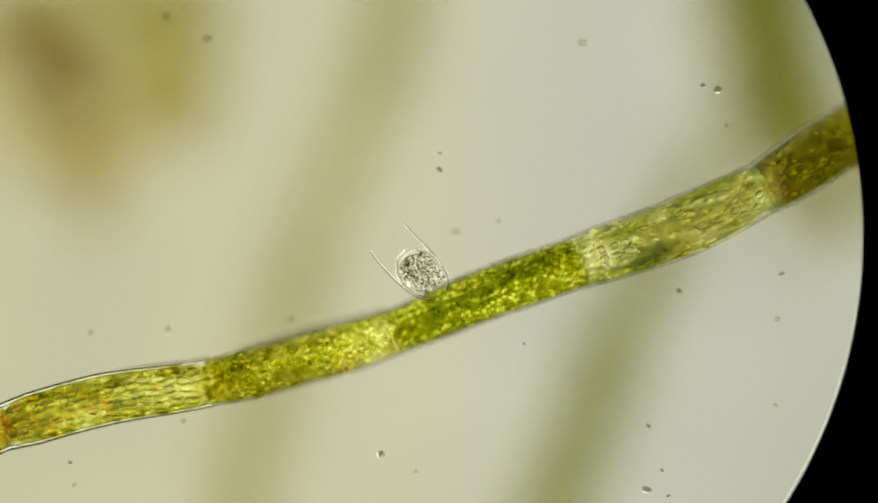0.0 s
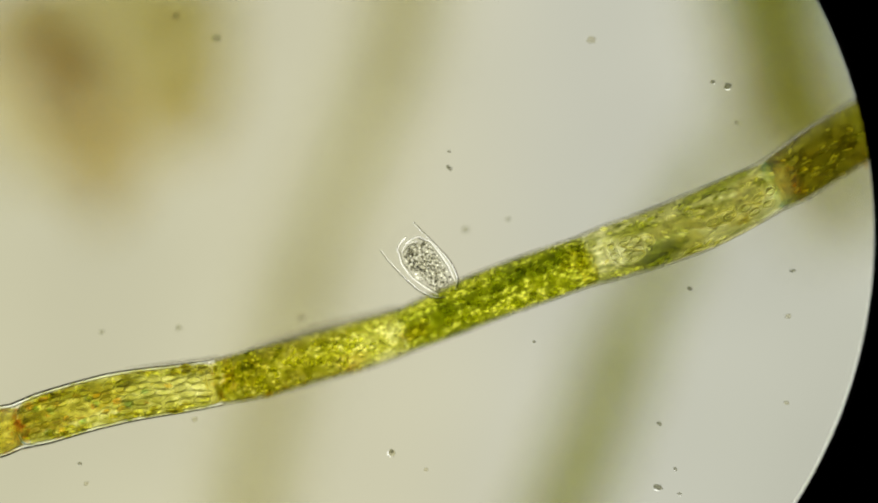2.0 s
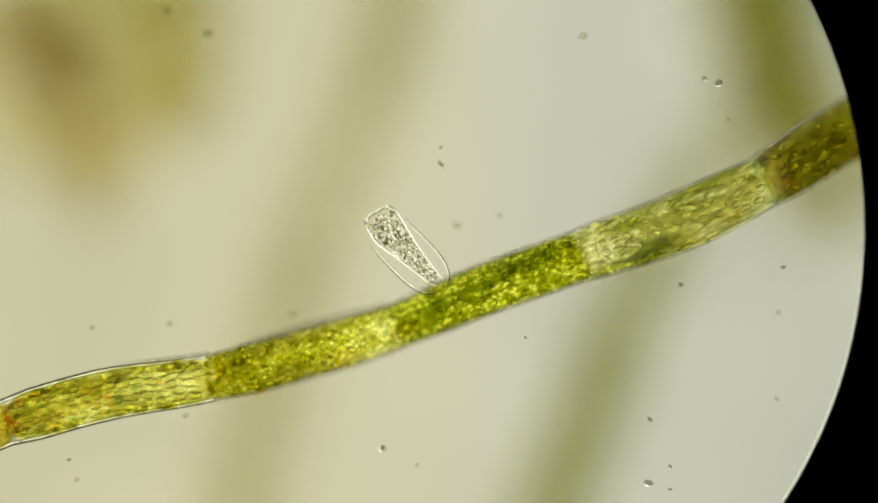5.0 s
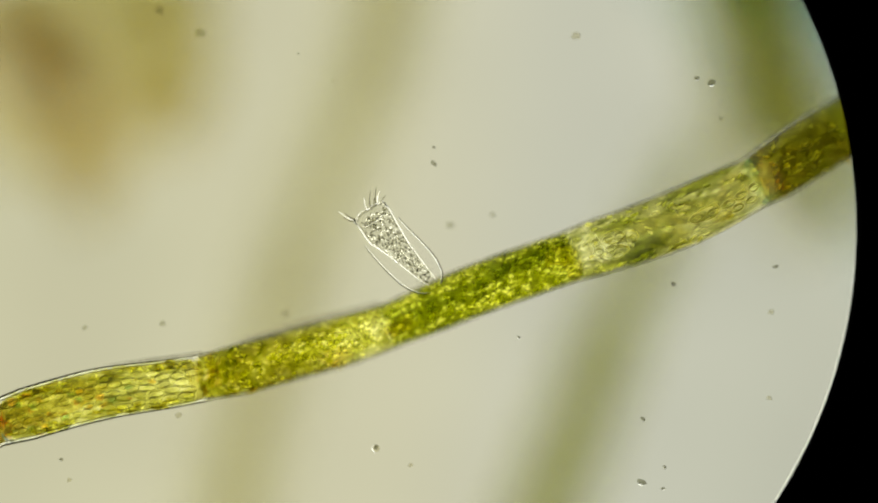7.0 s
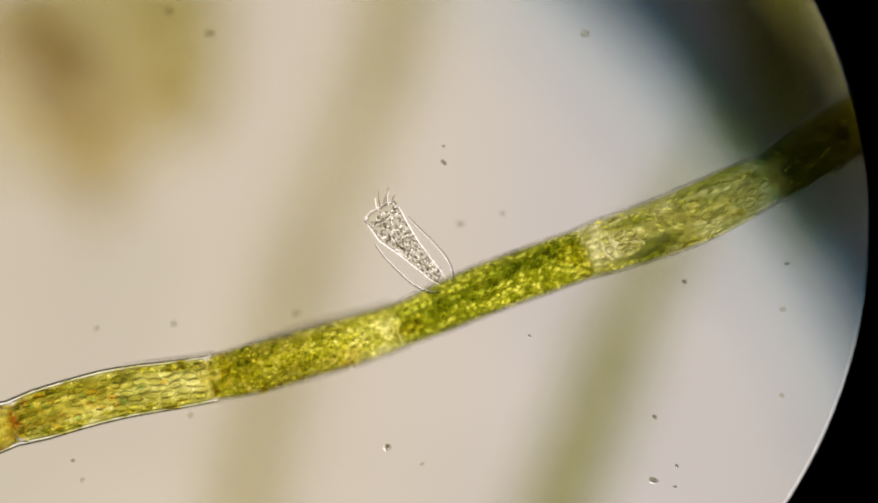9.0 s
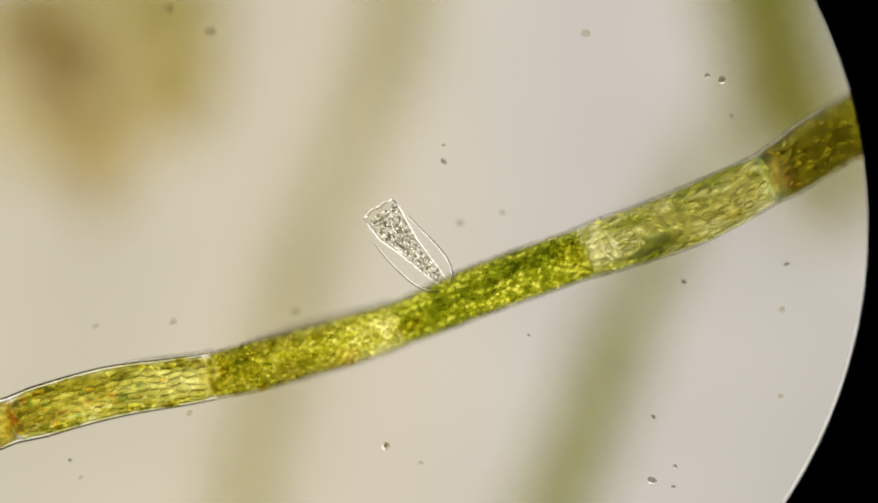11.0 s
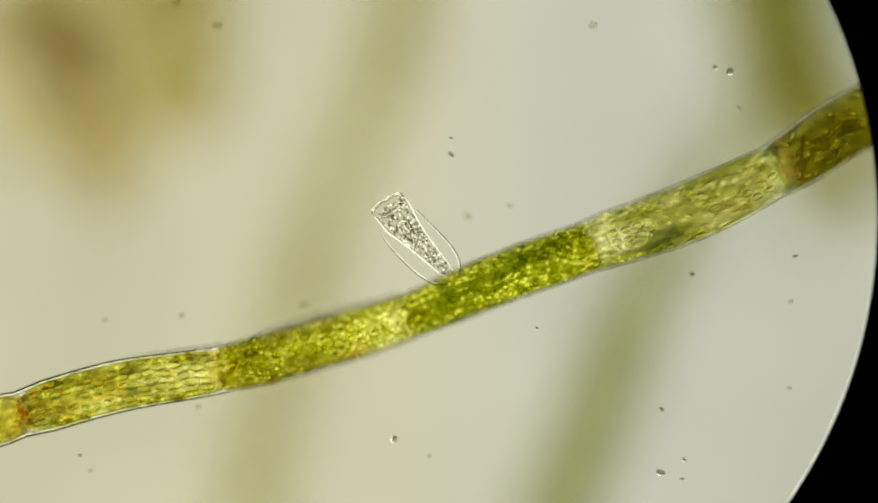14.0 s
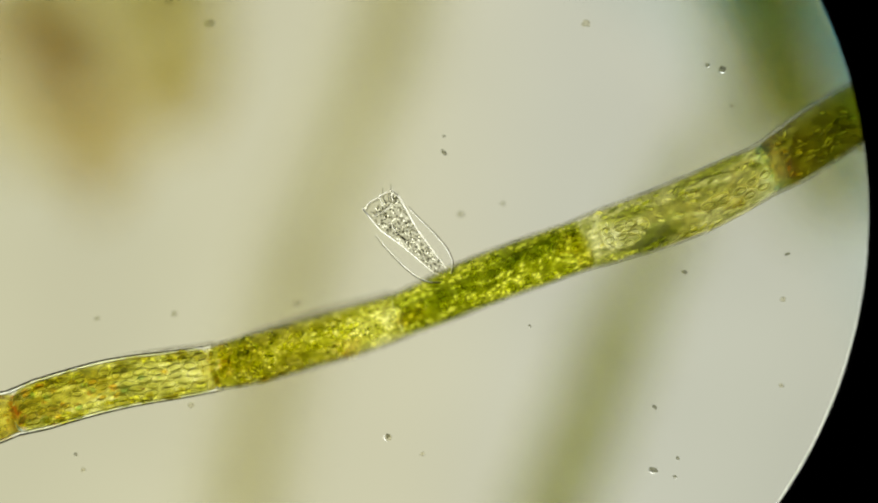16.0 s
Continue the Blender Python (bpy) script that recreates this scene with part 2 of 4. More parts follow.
def pupil_shade_bars():
    """Tinted bars added far above the sharp plane to imitate the eyepiece pupil's shade; they slide in and out as the
    camera sways behind it: blue fringes, and the dark edge behind them.
    """
    top = tagged(new("pupil_shade_bars"), "dark bar with blue fringes, out of focus, imitating the eyepiece pupil's shade", "pupil rim")
    k = (EYE - RIM_Z) / EYE * MM
    line = lambda off: [Vector(((off - 0.00022 * y * y) * k, y * k, 0)) for y in range(-620, 621, 62)]
    for off, width, m in ((0, 52, RIM_BLUE), (-90, 110, RIM_HAZE)):
        part("fringe", tube(line(off), width * k, 12, True, flat=0.12), m, top)
    return top, part("rim", tube(line(0), 130 * k, 12, True, flat=0.12), RIM_SHADE, top)


RIM_Z = 0.56
# pupil shade and colour fringing, put into the tint of the bars
RIM_SHADE = film_mat("pupil_shade_dark", (0.26, 0.28, 0.30), (0.32, 0.34, 0.36), 2, 0.0)
RIM_BLUE = film_mat("blue_fringe", (0.46, 0.70, 0.80), (0.54, 0.75, 0.83), 2, 0.0)
RIM_HAZE = film_mat("pale_blue_fringe", (0.90, 0.945, 0.965), (0.93, 0.96, 0.975), 2, 0.0)
RIM, RIM_EDGE = pupil_shade_bars()
# seconds, how far out the fringe stands, and how far behind it the dark edge follows
RIM_ROWS = ((0, 340, 420), (0.5, 110, 420), (1.0, 16, 250), (1.2, -20, 190), (1.5, 80, 380), (2.0, 300, 420), (2.5, 340, 420), (3.0, 25, 320), (3.5, 240, 420), (4.2, 350, 420), (5.5, 350, 420),
            (6.0, 340, 420), (6.5, 340, 420), (7.0, 200, 420), (7.5, 14, 330), (8.0, 2, 270), (8.5, -20, 152), (8.8, -42, 120), (9.0, -68, 108), (9.2, -82, 98), (9.7, 0, 200), (10.4, 200, 400),
            (11.0, 340, 420), (12.6, 350, 420), (13.0, 220, 420), (13.3, 120, 420), (13.6, 220, 420), (14.0, 330, 420), (15.0, 240, 420), (15.8, 190, 420), (16.0, 130, 420))


def rim_pose(out):
    """out: millimetres, in the sharp plane, from where it shades the field most."""
    k = (EYE - RIM_Z) / EYE
    n = Vector((0.79, 0.613, 0))
    mid = at_plan(1362, 210, RIM_Z) + n * (out * MM * k)
    return Matrix.Translation(mid) @ Matrix.Rotation(math.atan2(n.y, n.x), 4, "Z")


def tube_wall():
    bm = bmesh.new()
    n = 96
    rows = [[bm.verts.new((r * math.cos(2 * math.pi * k / n), r * math.sin(2 * math.pi * k / n), z)) for k in range(n)]
            for r, z in ((2.6, -2.6), (2.6, 2.5), (2.64, 2.5), (2.64, -2.6))]
    for i in range(4):
        for k in range(n):
            bm.faces.new((rows[i][k], rows[i][(k + 1) % n], rows[(i + 1) % 4][(k + 1) % n], rows[(i + 1) % 4][k]))
    bmesh.ops.recalc_face_normals(bm, faces=bm.faces)
    return bm


for name, shape, label, category in (("tube_wall", tube_wall(), "blackened inside of the microscope tube", "tube wall"),
                                     ("ceiling", disc(2.6, 2.54, 0.04), "black closed top of the microscope tube", "ceiling"),
                                     ("floor", disc(2.6, -2.64, 0.04), "black closed bottom of the lamp housing", "floor")):
    piece = tagged(part(name, shape, BLACK), label, category, kind="structure")
    piece.location = (FIELD.x * k, FIELD.y * k, 0)


# ---- out-of-focus strands and debris deep under the sharp plane ----
def far_strand(label, points, z, width, shell, cells, core, cores):
    """A strand of cells: a thin tinted wall, and the denser contents inside each cell. cores: the width of each cell's contents."""
    top = tagged(new("alga_strand"), label, "alga strand", group="background strands")
    path = spline([at_plan(x, y, z) for x, y in points], 12 * cells)
    for c in range(cells):
        piece = path[12 * c:12 * c + 13]
        bulge = lambda f: width * MM / 2 * (0.90 + 0.10 * math.sin(math.pi * f) ** 0.5)
        cell = part("cell", tube(piece, bulge, 18, True, rough=0.05, seed=c), shell, top)
        for k, fill in enumerate((1.0, 0.62)):
            r = cores[c] * fill * MM / 2
            if r > 0:
                inside = piece[k:len(piece) - k]
                part("contents", tube(inside, lambda f: r * (0.75 + 0.25 * math.sin(math.pi * f) ** 0.5), 16, True, rough=0.25, seed=c + 5 * k), core, cell)
    return top


far_strand("pale olive alga strand, blurred, deep in the water", [(728, -110), (690, 90), (636, 235), (563, 410), (500, 600), (450, 790), (410, 990)], -1.45, 300, FAR_D, 6, FAR_A,
           (190, 170, 110, 140, 130, 150))
far_strand("olive green alga strand, blurred, crossing below", [(1392, 120), (1270, 290), (1185, 430), (1112, 580), (1052, 740), (1000, 880), (950, 1010)], -1.40, 262, FAR_D, 6, FAR_B,
           (0, 90, 160, 205, 220, 220))
far_strand("dark olive alga strand, blurred, beside the field edge", [(1345, -130), (1366, 40), (1402, 190), (1470, 320), (1530, 400)], -1.42, 430, FAR_A, 3, FAR_C, (310, 280, 130))


def debris():
    top = tagged(new("debris_clump"), "brown and olive clump of rotting plant debris", "debris")
    z = -1.45
    for i, (x, y, a, b, turn, m) in enumerate([(118, 155, 84, 44, -46, BROWN), (96, 128, 90, 44, -42, BROWN), (152, 262, 40, 76, 8, PALE_OCHRE), (160, 325, 44, 72, 4, OCHRE), (285, 112, 105, 115, 20, OLIVE),
                                               (190, 10, 230, 60, 0, OLIVE), (58, 46, 96, 40, -14, BROWN), (10, 190, 80, 130, 0, PALE_OCHRE), (295, 190, 70, 90, 10, PALE_OCHRE), (150, 220, 90, 150, 0, PALE_OCHRE)]):
        ob = part("flake", blob((a * 1.75 * MM, b * 1.75 * MM, 26 * MM), i + 2, 0.5, 4, 1.8), m, top)
        ob.matrix_local = Matrix.Translation(at_plan(x, y, z + 0.02 * i)) @ pose(0, 0, 0, 4 * i, -5, turn)


debris()


# ---- the sharp alga filament ----
AXIS = [(-70, 785, -4), (0, 765, -4), (182, 714, -5), (368, 685, -12), (540, 642, -56), (695, 596, -57), (860, 529, -34),
        (1043, 465, -22), (1210, 408, -18), (1372, 331, -20), (1468, 270, -46), (1620, 180, -70)]
axis = spline([at_plan(x, y, z * MM) for x, y, z in AXIS], 440)


def near_x(x):
    want = (x - 784) * MM
    return min(range(len(axis)), key=lambda i: abs(axis[i].x - want))


def cap_of(bm, below=-0.25):
    """Keeps the upper part of a lump: the rest of it is sunk in what it lies on."""
    low = min(v.co.z for v in bm.verts) * -below * 4
    bmesh.ops.delete(bm, geom=[f for f in bm.faces if f.calc_center_median().z < -abs(low) * 0.25], context="FACES")
    return bm


def granule_mesh(name, size, seed, material):
    bm = cap_of(blob(size, seed, 0.35, 2, 1.3))
    me = bpy.data.meshes.new(name)
    bm.to_mesh(me)
    bm.free()
    for p in me.polygons:
        p.use_smooth = True
    me.materials.append(material)
    return me


BRIGHT = film_mat("bright_granule", (0.86, 0.84, 0.20), (1.0, 0.97, 0.44), 150, 0.75, lit=(0.46, 0.46, 0.31))
GREEN = film_mat("green_granule", (0.44, 0.48, 0.08), (0.64, 0.67, 0.16), 120, 0.01)
OLIVES = film_mat("olive_granule", (0.44, 0.40, 0.05), (0.68, 0.62, 0.14), 120, 0.02)
# orange and teal granules that carry the lens's colour fringing as tint
RUST = film_mat("rust_fringe_granule", (0.78, 0.44, 0.12), (0.95, 0.68, 0.30), 120, 0.0)
TEAL = film_mat("teal_fringe_granule", (0.42, 0.70, 0.72), (0.68, 0.88, 0.88), 120, 0.0)
DARKG = film_mat("dark_granule", (0.22, 0.22, 0.03), (0.42, 0.41, 0.09), 120, 0.0)
YOLK = film_mat("yellow_chloroplast", (0.66, 0.62, 0.08), (0.88, 0.84, 0.22), 90, 0.0)
AMBER = film_mat("amber_lobe", (0.90, 0.84, 0.48), (0.98, 0.95, 0.70), 60, 0.0)
SCALE = film_mat("pale_scale", (0.84, 0.83, 0.48), (1.0, 1.0, 0.80), 90, 0.12, lit=(0.42, 0.43, 0.41))
RUST_SOFT = film_mat("rust_granule", (0.88, 0.74, 0.42), (0.95, 0.85, 0.58), 120, 0.0)
TEAL_SOFT = film_mat("teal_granule", (0.78, 0.89, 0.87), (0.91, 0.97, 0.95), 120, 0.04)
LOBE = film_mat("green_lobe", (0.46, 0.52, 0.05), (0.76, 0.78, 0.20), 70, 0.02)
DEEP = film_mat("deep_green_lobe", (0.56, 0.62, 0.30), (0.80, 0.84, 0.50), 60, 0.0)
BLUE = film_mat("blue_corner", (0.40, 0.56, 0.66), (0.62, 0.76, 0.84), 90, 0.0)
SEPTUM = film_mat("septum_wall", (0.80, 0.79, 0.66), (0.90, 0.90, 0.80), 60, 0.0)
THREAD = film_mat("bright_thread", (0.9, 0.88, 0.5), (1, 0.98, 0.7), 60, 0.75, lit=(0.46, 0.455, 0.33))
CREST = film_mat("white_crest_light", (0.94, 0.94, 0.80), (1, 1, 0.92), 60, 0.7, lit=(0.44, 0.445, 0.40))
# dark threads, and the painted shade below granules and scales
SHADE = film_mat("dark_thread_shade", (0.44, 0.46, 0.10), (0.66, 0.66, 0.24), 60, 0.0)
OUTLINE = film_mat("soft_wall_edge", (0.56, 0.56, 0.52), (0.76, 0.75, 0.71), 30, 0.02)

GOLD = film_mat("golden_contents", (0.84, 0.78, 0.36), (0.94, 0.90, 0.52), 60, 0.0)
ORANGE = film_mat("orange_granule", (0.88, 0.62, 0.16), (0.97, 0.80, 0.34), 120, 0.0)
OLIVE_DEEP = film_mat("olive_contents", (0.70, 0.67, 0.34), (0.84, 0.81, 0.48), 60, 0.0)
LIME = film_mat("lime_granule", (0.92, 0.92, 0.20), (1.0, 0.98, 0.36), 120, 0.55, lit=(0.42, 0.43, 0.20))
CLEAR_DOT = film_mat("clear_granule", (0.9, 0.9, 0.70), (1, 1, 0.86), 120, 0.36, lit=(0.42, 0.42, 0.34))
SEAM = film_mat("olive_seam", (0.50, 0.48, 0.14), (0.70, 0.67, 0.28), 60, 0.0)

GIRTH = ((-60, 46), (-20, 45), (12, 41), (60, 46), (182, 46.5), (364, 42), (449, 48), (631, 47), (715, 43), (805, 48), (940, 49), (1024, 48), (1073, 52), (1218, 56),
         (1291, 53), (1355, 49), (1406, 55), (1468, 57), (1600, 54))


def girth(p):
    x = p.x / MM * EYE / (EYE - p.z) + 784
    return float(np.interp(x, [g[0] for g in GIRTH], [g[1] for g in GIRTH])) * MM


def mass_of(spots, seed):
    """Many small lumps in one mesh: (place, turn, half sizes)."""
    src = bmesh.new()
    bmesh.ops.create_icosphere(src, subdivisions=1, radius=1)
    co = np.array([v.co[:] for v in src.verts])
    faces = [[v.index for v in f.verts] for f in src.faces if f.calc_center_median().z > -0.3]
    src.free()
    rng = np.random.default_rng(seed)
    verts, polys = [], []
    for p, turn, (a, b, c) in spots:
        q = co * (1 + 0.18 * rng.standard_normal((len(co), 1))) * (a, b, c)
        cs, sn = math.cos(turn), math.sin(turn)
        q = np.stack([q[:, 0] * cs - q[:, 1] * sn, q[:, 0] * sn + q[:, 1] * cs, q[:, 2]], 1) + np.array(p[:])
        polys += [[i + len(verts) for i in f] for f in faces]
        verts += q.tolist()
    bm = bmesh.new()
    vs = [bm.verts.new(v) for v in verts]
    for f in polys:
        bm.faces.new([vs[i] for i in f])
    return bm


THIN = {  # where the contents of a cell thin out: place and half size on the plan, and how much
    1: ((300, 690, 60, 18, 0.16), (120, 728, 60, 16, 0.06), (364, 652, 8, 5, 0.6), (368, 724, 9, 5, 0.6)),
    2: ((684, 598, 14, 20, 0.75), (672, 640, 34, 9, 0.8), (640, 612, 30, 20, 0.25), (600, 650, 30, 8, 0.2)),
    3: ((1036, 438, 12, 8, 0.6), (1041, 455, 6, 9, 0.55), (1045, 478, 6, 10, 0.4), (1026, 432, 9, 5, 0.5), (702, 612, 7, 10, 0.5), (700, 585, 5, 8, 0.4)),
    4: ((1056, 436, 14, 12, 0.6), (1054, 468, 8, 18, 0.3), (1080, 458, 20, 17, 0.52), (1112, 446, 30, 13, 0.42), (1240, 405, 26, 13, 0.35), (1290, 388, 36, 15, 0.4), (1345, 350, 24, 20, 0.45), (1360, 384, 26, 8, 0.7), (1368, 322, 9, 30, 0.6)),
    5: ((1380, 325, 7, 30, 0.5),),
}


def thinness(p, c):
    k = EYE / (EYE - p.z) / MM
    x, y = p.x * k + 784, 449.5 - p.y * k
    rest = 1.0
    for x0, y0, a, b, amount in THIN.get(c, ()):
        d = ((x - x0) * 0.95 - (y - y0) * 0.31, (x - x0) * 0.31 + (y - y0) * 0.95)
        wave = 1 + 0.5 * noise.noise(Vector((x * 0.05, y * 0.05, c)))
        rest *= 1 - amount * math.exp(-((d[0] / a) ** 2 + (d[1] / b) ** 2) * wave)
    return 1 - rest


# per cell: net, flatness, single bright granules, joined bright ones, joined dark ones, granule length and width
CELLS = [(0, 0.18, 10, 10, 20, 4.0, 2.2), (0, 0.18, 16, 4, 20, 5.2, 1.7), (1, 1.12, 24, 24, 100, 3.8, 2.4),
         (2, 0.76, 20, 20, 60, 3.6, 1.5), (3, 0.46, 12, 14, 40, 5.4, 1.5), (4, 0.50, 14, 10, 110, 6.0, 1.9)]


def filament():
    rng = random.Random(7)
    top = tagged(new("alga_filament"), "sharp yellow-green alga filament of cylindrical cells", "alga")
    ends = [-60, 12, 370, 697, 1043, 1372, 1640]
    shapes = {}
    for c in range(6):
        net, flat, singles, lights, darks, long, wide = CELLS[c]
        i0, i1 = near_x(ends[c]), near_x(ends[c + 1])
        path = axis[i0:i1 + 1]
        n = len(path) - 1
        fr = frames_of(path)

        def outer(f, path=path, n=n):
            return girth(path[int(round(f * n))])

        def inner(f, path=path, n=n):
            e = min(1.0, min(f, 1 - f) * n * 0.0041 / (0.026 if c < 2 else 0.014))
            return outer(f, path, n) * (0.925 + 0.035 * f if c < 2 else 0.90) * ((0.72 if c < 2 else 0.95) + (0.28 if c < 2 else 0.05) * e ** 0.5)

        cell = part("cell", tube(path, outer, 28, flat=max(1.0, 1.02 * flat)), WALL, top, "clear-walled cylindrical alga cell")
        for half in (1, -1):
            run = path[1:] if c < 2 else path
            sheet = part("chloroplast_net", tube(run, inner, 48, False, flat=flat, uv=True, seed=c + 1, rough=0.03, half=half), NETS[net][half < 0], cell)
            layer = sheet.data.attributes.new("thinness", "FLOAT", "POINT")
            layer.data.foreach_set("value", [thinness(v.co, c) for v in sheet.data.vertices])
        way = path[-1] - path[-2]
        way = Vector((way.x, way.y, 0)).normalized()
        if c not in (2, 3):
            part("septum", tube([path[-1] - way * 0.0006, path[-1] + way * 0.0006], girth(path[-1]) * 0.93, 24, True, flat=0.2), SEPTUM, cell)
        for sgn in (1, -1):
            # the wall's refraction shade and highlight, laid along it as tinted tubes
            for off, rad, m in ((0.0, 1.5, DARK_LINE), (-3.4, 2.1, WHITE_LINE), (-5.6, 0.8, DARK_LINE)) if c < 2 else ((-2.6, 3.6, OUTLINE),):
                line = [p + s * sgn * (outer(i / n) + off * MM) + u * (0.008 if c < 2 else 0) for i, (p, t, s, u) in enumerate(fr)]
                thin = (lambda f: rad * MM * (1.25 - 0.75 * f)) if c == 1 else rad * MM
                part("wall_edge_shading", tube(line, thin, 8, True), m, cell)
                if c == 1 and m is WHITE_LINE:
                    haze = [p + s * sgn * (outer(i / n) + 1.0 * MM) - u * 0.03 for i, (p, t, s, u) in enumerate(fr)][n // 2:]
                    part("wall_edge_shading", tube(haze, lambda f: 2.6 * MM * min(1, f * 2), 8, True), OUTLINE, cell)

        if c == 2:
            for sgn, rad in ((1, 6.5), (-1, 4.0)):
                haze = [p + s * sgn * (outer(i / n) - 1.5 * MM) - u * 0.05 for i, (p, t, s, u) in enumerate(fr)][n // 6:]
                part("wall_edge_shading", tube(haze, lambda f: rad * MM * math.sin(math.pi * min(f + 0.05, 0.8)), 10, True), OUTLINE, cell)

        def place(lo=0.02, hi=0.98, lift=1.0, grow=(1, 1), band=(-0.95, 0.95)):
            for _ in range(12):
                f, a = rng.uniform(lo, hi), math.acos(rng.uniform(*band))
                p, t, s, u = fr[int(f * n)]
                q = p + s * (math.cos(a) * outer(f))
                if noise.noise(Vector((q.x * 34, q.y * 34, c + lift * 9))) > rng.uniform(-0.4, 0.4):
                    break
            spread = 0.45 if c in (0, 1) else 0.9
            return (p + (s * math.cos(a) + u * math.sin(a) * flat) * inner(f) * lift + u * 0.0025, math.atan2(t.y, t.x) + rng.uniform(-spread, spread),
                    (long * grow[0] * rng.uniform(0.6, 1.3) * MM, wide * grow[1] * rng.uniform(0.7, 1.3) * MM, 1.5 * MM))

        tagged(part("chloroplast_mass", mass_of([place(lift=1.0, grow=(1.25, 0.55)) for _ in range(darks)], c), OLIVES if c in (0, 1, 5) else GREEN, cell), kind="stuff")
        tagged(part("chloroplast_mass", mass_of([place(lift=1.01) for _ in range(lights)], c + 9), BRIGHT, cell), kind="stuff")
        for i in range(singles):
            p, turn, size = place(lift=1.02)
            kind = (RUST_SOFT if c == 5 else RUST) if c in (0, 1, 5) and i % 4 == 0 else TEAL if c < 2 and i % 4 == 1 else BRIGHT
            key = (c, kind.name, i % 4)
            if key not in shapes:
                shapes[key] = granule_mesh("chloroplast", size, i, kind)
            ob = new("chloroplast", shapes[key])
            ob.parent, ob.location, ob.rotation_euler = cell, p, (0, 0, turn)

        def lobe(f, across, a, b, m, turn=0.0, seed=0, rough=0.9, lift=0.93):
            p, t, s, u = fr[int(f * n)]
            ob = part("lobe", cap_of(blob((a * MM, b * MM, 3 * MM), seed, rough, 3 if rough > 0.5 else 2, 2.6)), m, cell)
            up = math.sqrt(max(0.0, 1 - across * across)) * flat
            ob.location = p + (s * across + u * up) * inner(f) * lift
            ob.rotation_euler = (0, 0, math.atan2(t.y, t.x) + turn)

        def cluster(lo, hi, count, m, grow=(1.2, 2.0), band=(-0.95, 0.95)):
            spots = [place(lo, hi, 1.03, grow, band) for _ in range(count)]
            tagged(part("granules_and_shade", mass_of(spots, c + count), m, cell), kind="stuff")

        def find(x, y):
            """The place along and across this cell of a point of the plan."""
            i = min(range(n + 1), key=lambda j: (at_plan(x, y, path[j].z) - path[j]).length)
            return i / n, (at_plan(x, y, path[i].z) - path[i]).dot(fr[i][2]) / inner(i / n)

        def patch(x, y, a, b, m, turn=0.0, depth=-0.85, rough=0.7):
            """A thick or thin place on the far side of the cell."""
            f, ac = find(x, y)
            p, t, s, u = fr[min(n, int(f * n + 0.5))]
            ac = max(-0.9, min(0.9, ac))
            ob = part("patch", cap_of(blob((a * MM, b * MM, 3 * MM), x + y, rough, 3, 2.2)), m, cell)
            ob.location = p + s * (ac * inner(f)) + u * (depth * math.sqrt(1 - ac * ac) * inner(f) * max(0.75, flat))
            ob.rotation_euler = (0, 0, math.atan2(t.y, t.x) + turn)

        def heap(x0, y0, x1, y1, count, m, half, wide=13, turn=0.0, spread=0.6, inside=None):
            """Granules on the near side, or at one height inside the cell, along a line of the plan."""
            spots = []
            for _ in range(count):
                g = rng.random()
                f, ac = find(x0 + (x1 - x0) * g + rng.uniform(-wide, wide), y0 + (y1 - y0) * g + rng.uniform(-wide, wide))
                ac = max(-0.93, min(0.93, ac))
                p, t, s, u = fr[min(n, int(f * n + 0.5))]
                k = rng.uniform(0.7, 1.3)
                rise = u * (math.sqrt(1 - ac * ac) * flat * inner(f) * 1.03 + 0.0025) if inside is None else u * (inside - p.z)
                spots.append((p + s * (ac * inner(f) * 1.03) + rise, math.atan2(t.y, t.x) + turn + rng.uniform(-spread, spread),
                              (half[0] * k * MM, half[1] * k * MM, 1.5 * MM)))
            tagged(part("granules_and_shade", mass_of(spots, int(x0 + y0)), m, cell), kind="stuff")
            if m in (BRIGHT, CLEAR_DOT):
                # relief shade: a dark copy laid low and to the right of each granule
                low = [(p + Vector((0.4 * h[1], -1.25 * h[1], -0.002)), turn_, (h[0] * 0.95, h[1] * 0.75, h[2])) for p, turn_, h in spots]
                tagged(part("granules_and_shade", mass_of(low, int(x0 + y0) + 1), SHADE, cell), kind="stuff")

        def thread(points, rad, m, name="strand", z=1.03):
            """A fine line on the near side through points of the plan."""
            line = []
            for q in spline([(x, y, 0) for x, y in points], 6 * len(points)):
                f, ac = find(q.x, q.y)
                p, t, s, u = fr[min(n, int(f * n + 0.5))]
                ac = max(-1.06, min(1.06, ac))
                line.append(p + (s * ac + u * math.sqrt(max(0.0, 1 - ac * ac)) * flat * z) * inner(f) + u * (0.010 if c < 2 else 0.002))
            part(name, tube(line, lambda g: rad * MM * (0.35 + 0.65 * math.sin(math.pi * g) ** 0.6), 6, True), m, cell)

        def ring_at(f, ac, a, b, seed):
            """A flat oval chloroplast with its relief laid on: soft dark shade below it, painted light along its upper
            side.
            """
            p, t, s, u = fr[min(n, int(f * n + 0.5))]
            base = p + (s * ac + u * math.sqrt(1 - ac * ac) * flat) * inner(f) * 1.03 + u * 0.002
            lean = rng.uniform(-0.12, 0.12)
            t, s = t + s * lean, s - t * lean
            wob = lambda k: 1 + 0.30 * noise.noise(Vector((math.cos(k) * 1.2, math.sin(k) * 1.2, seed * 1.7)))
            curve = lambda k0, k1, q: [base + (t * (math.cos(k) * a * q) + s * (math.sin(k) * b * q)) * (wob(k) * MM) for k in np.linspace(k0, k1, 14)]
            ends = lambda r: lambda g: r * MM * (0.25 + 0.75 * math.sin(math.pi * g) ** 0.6)
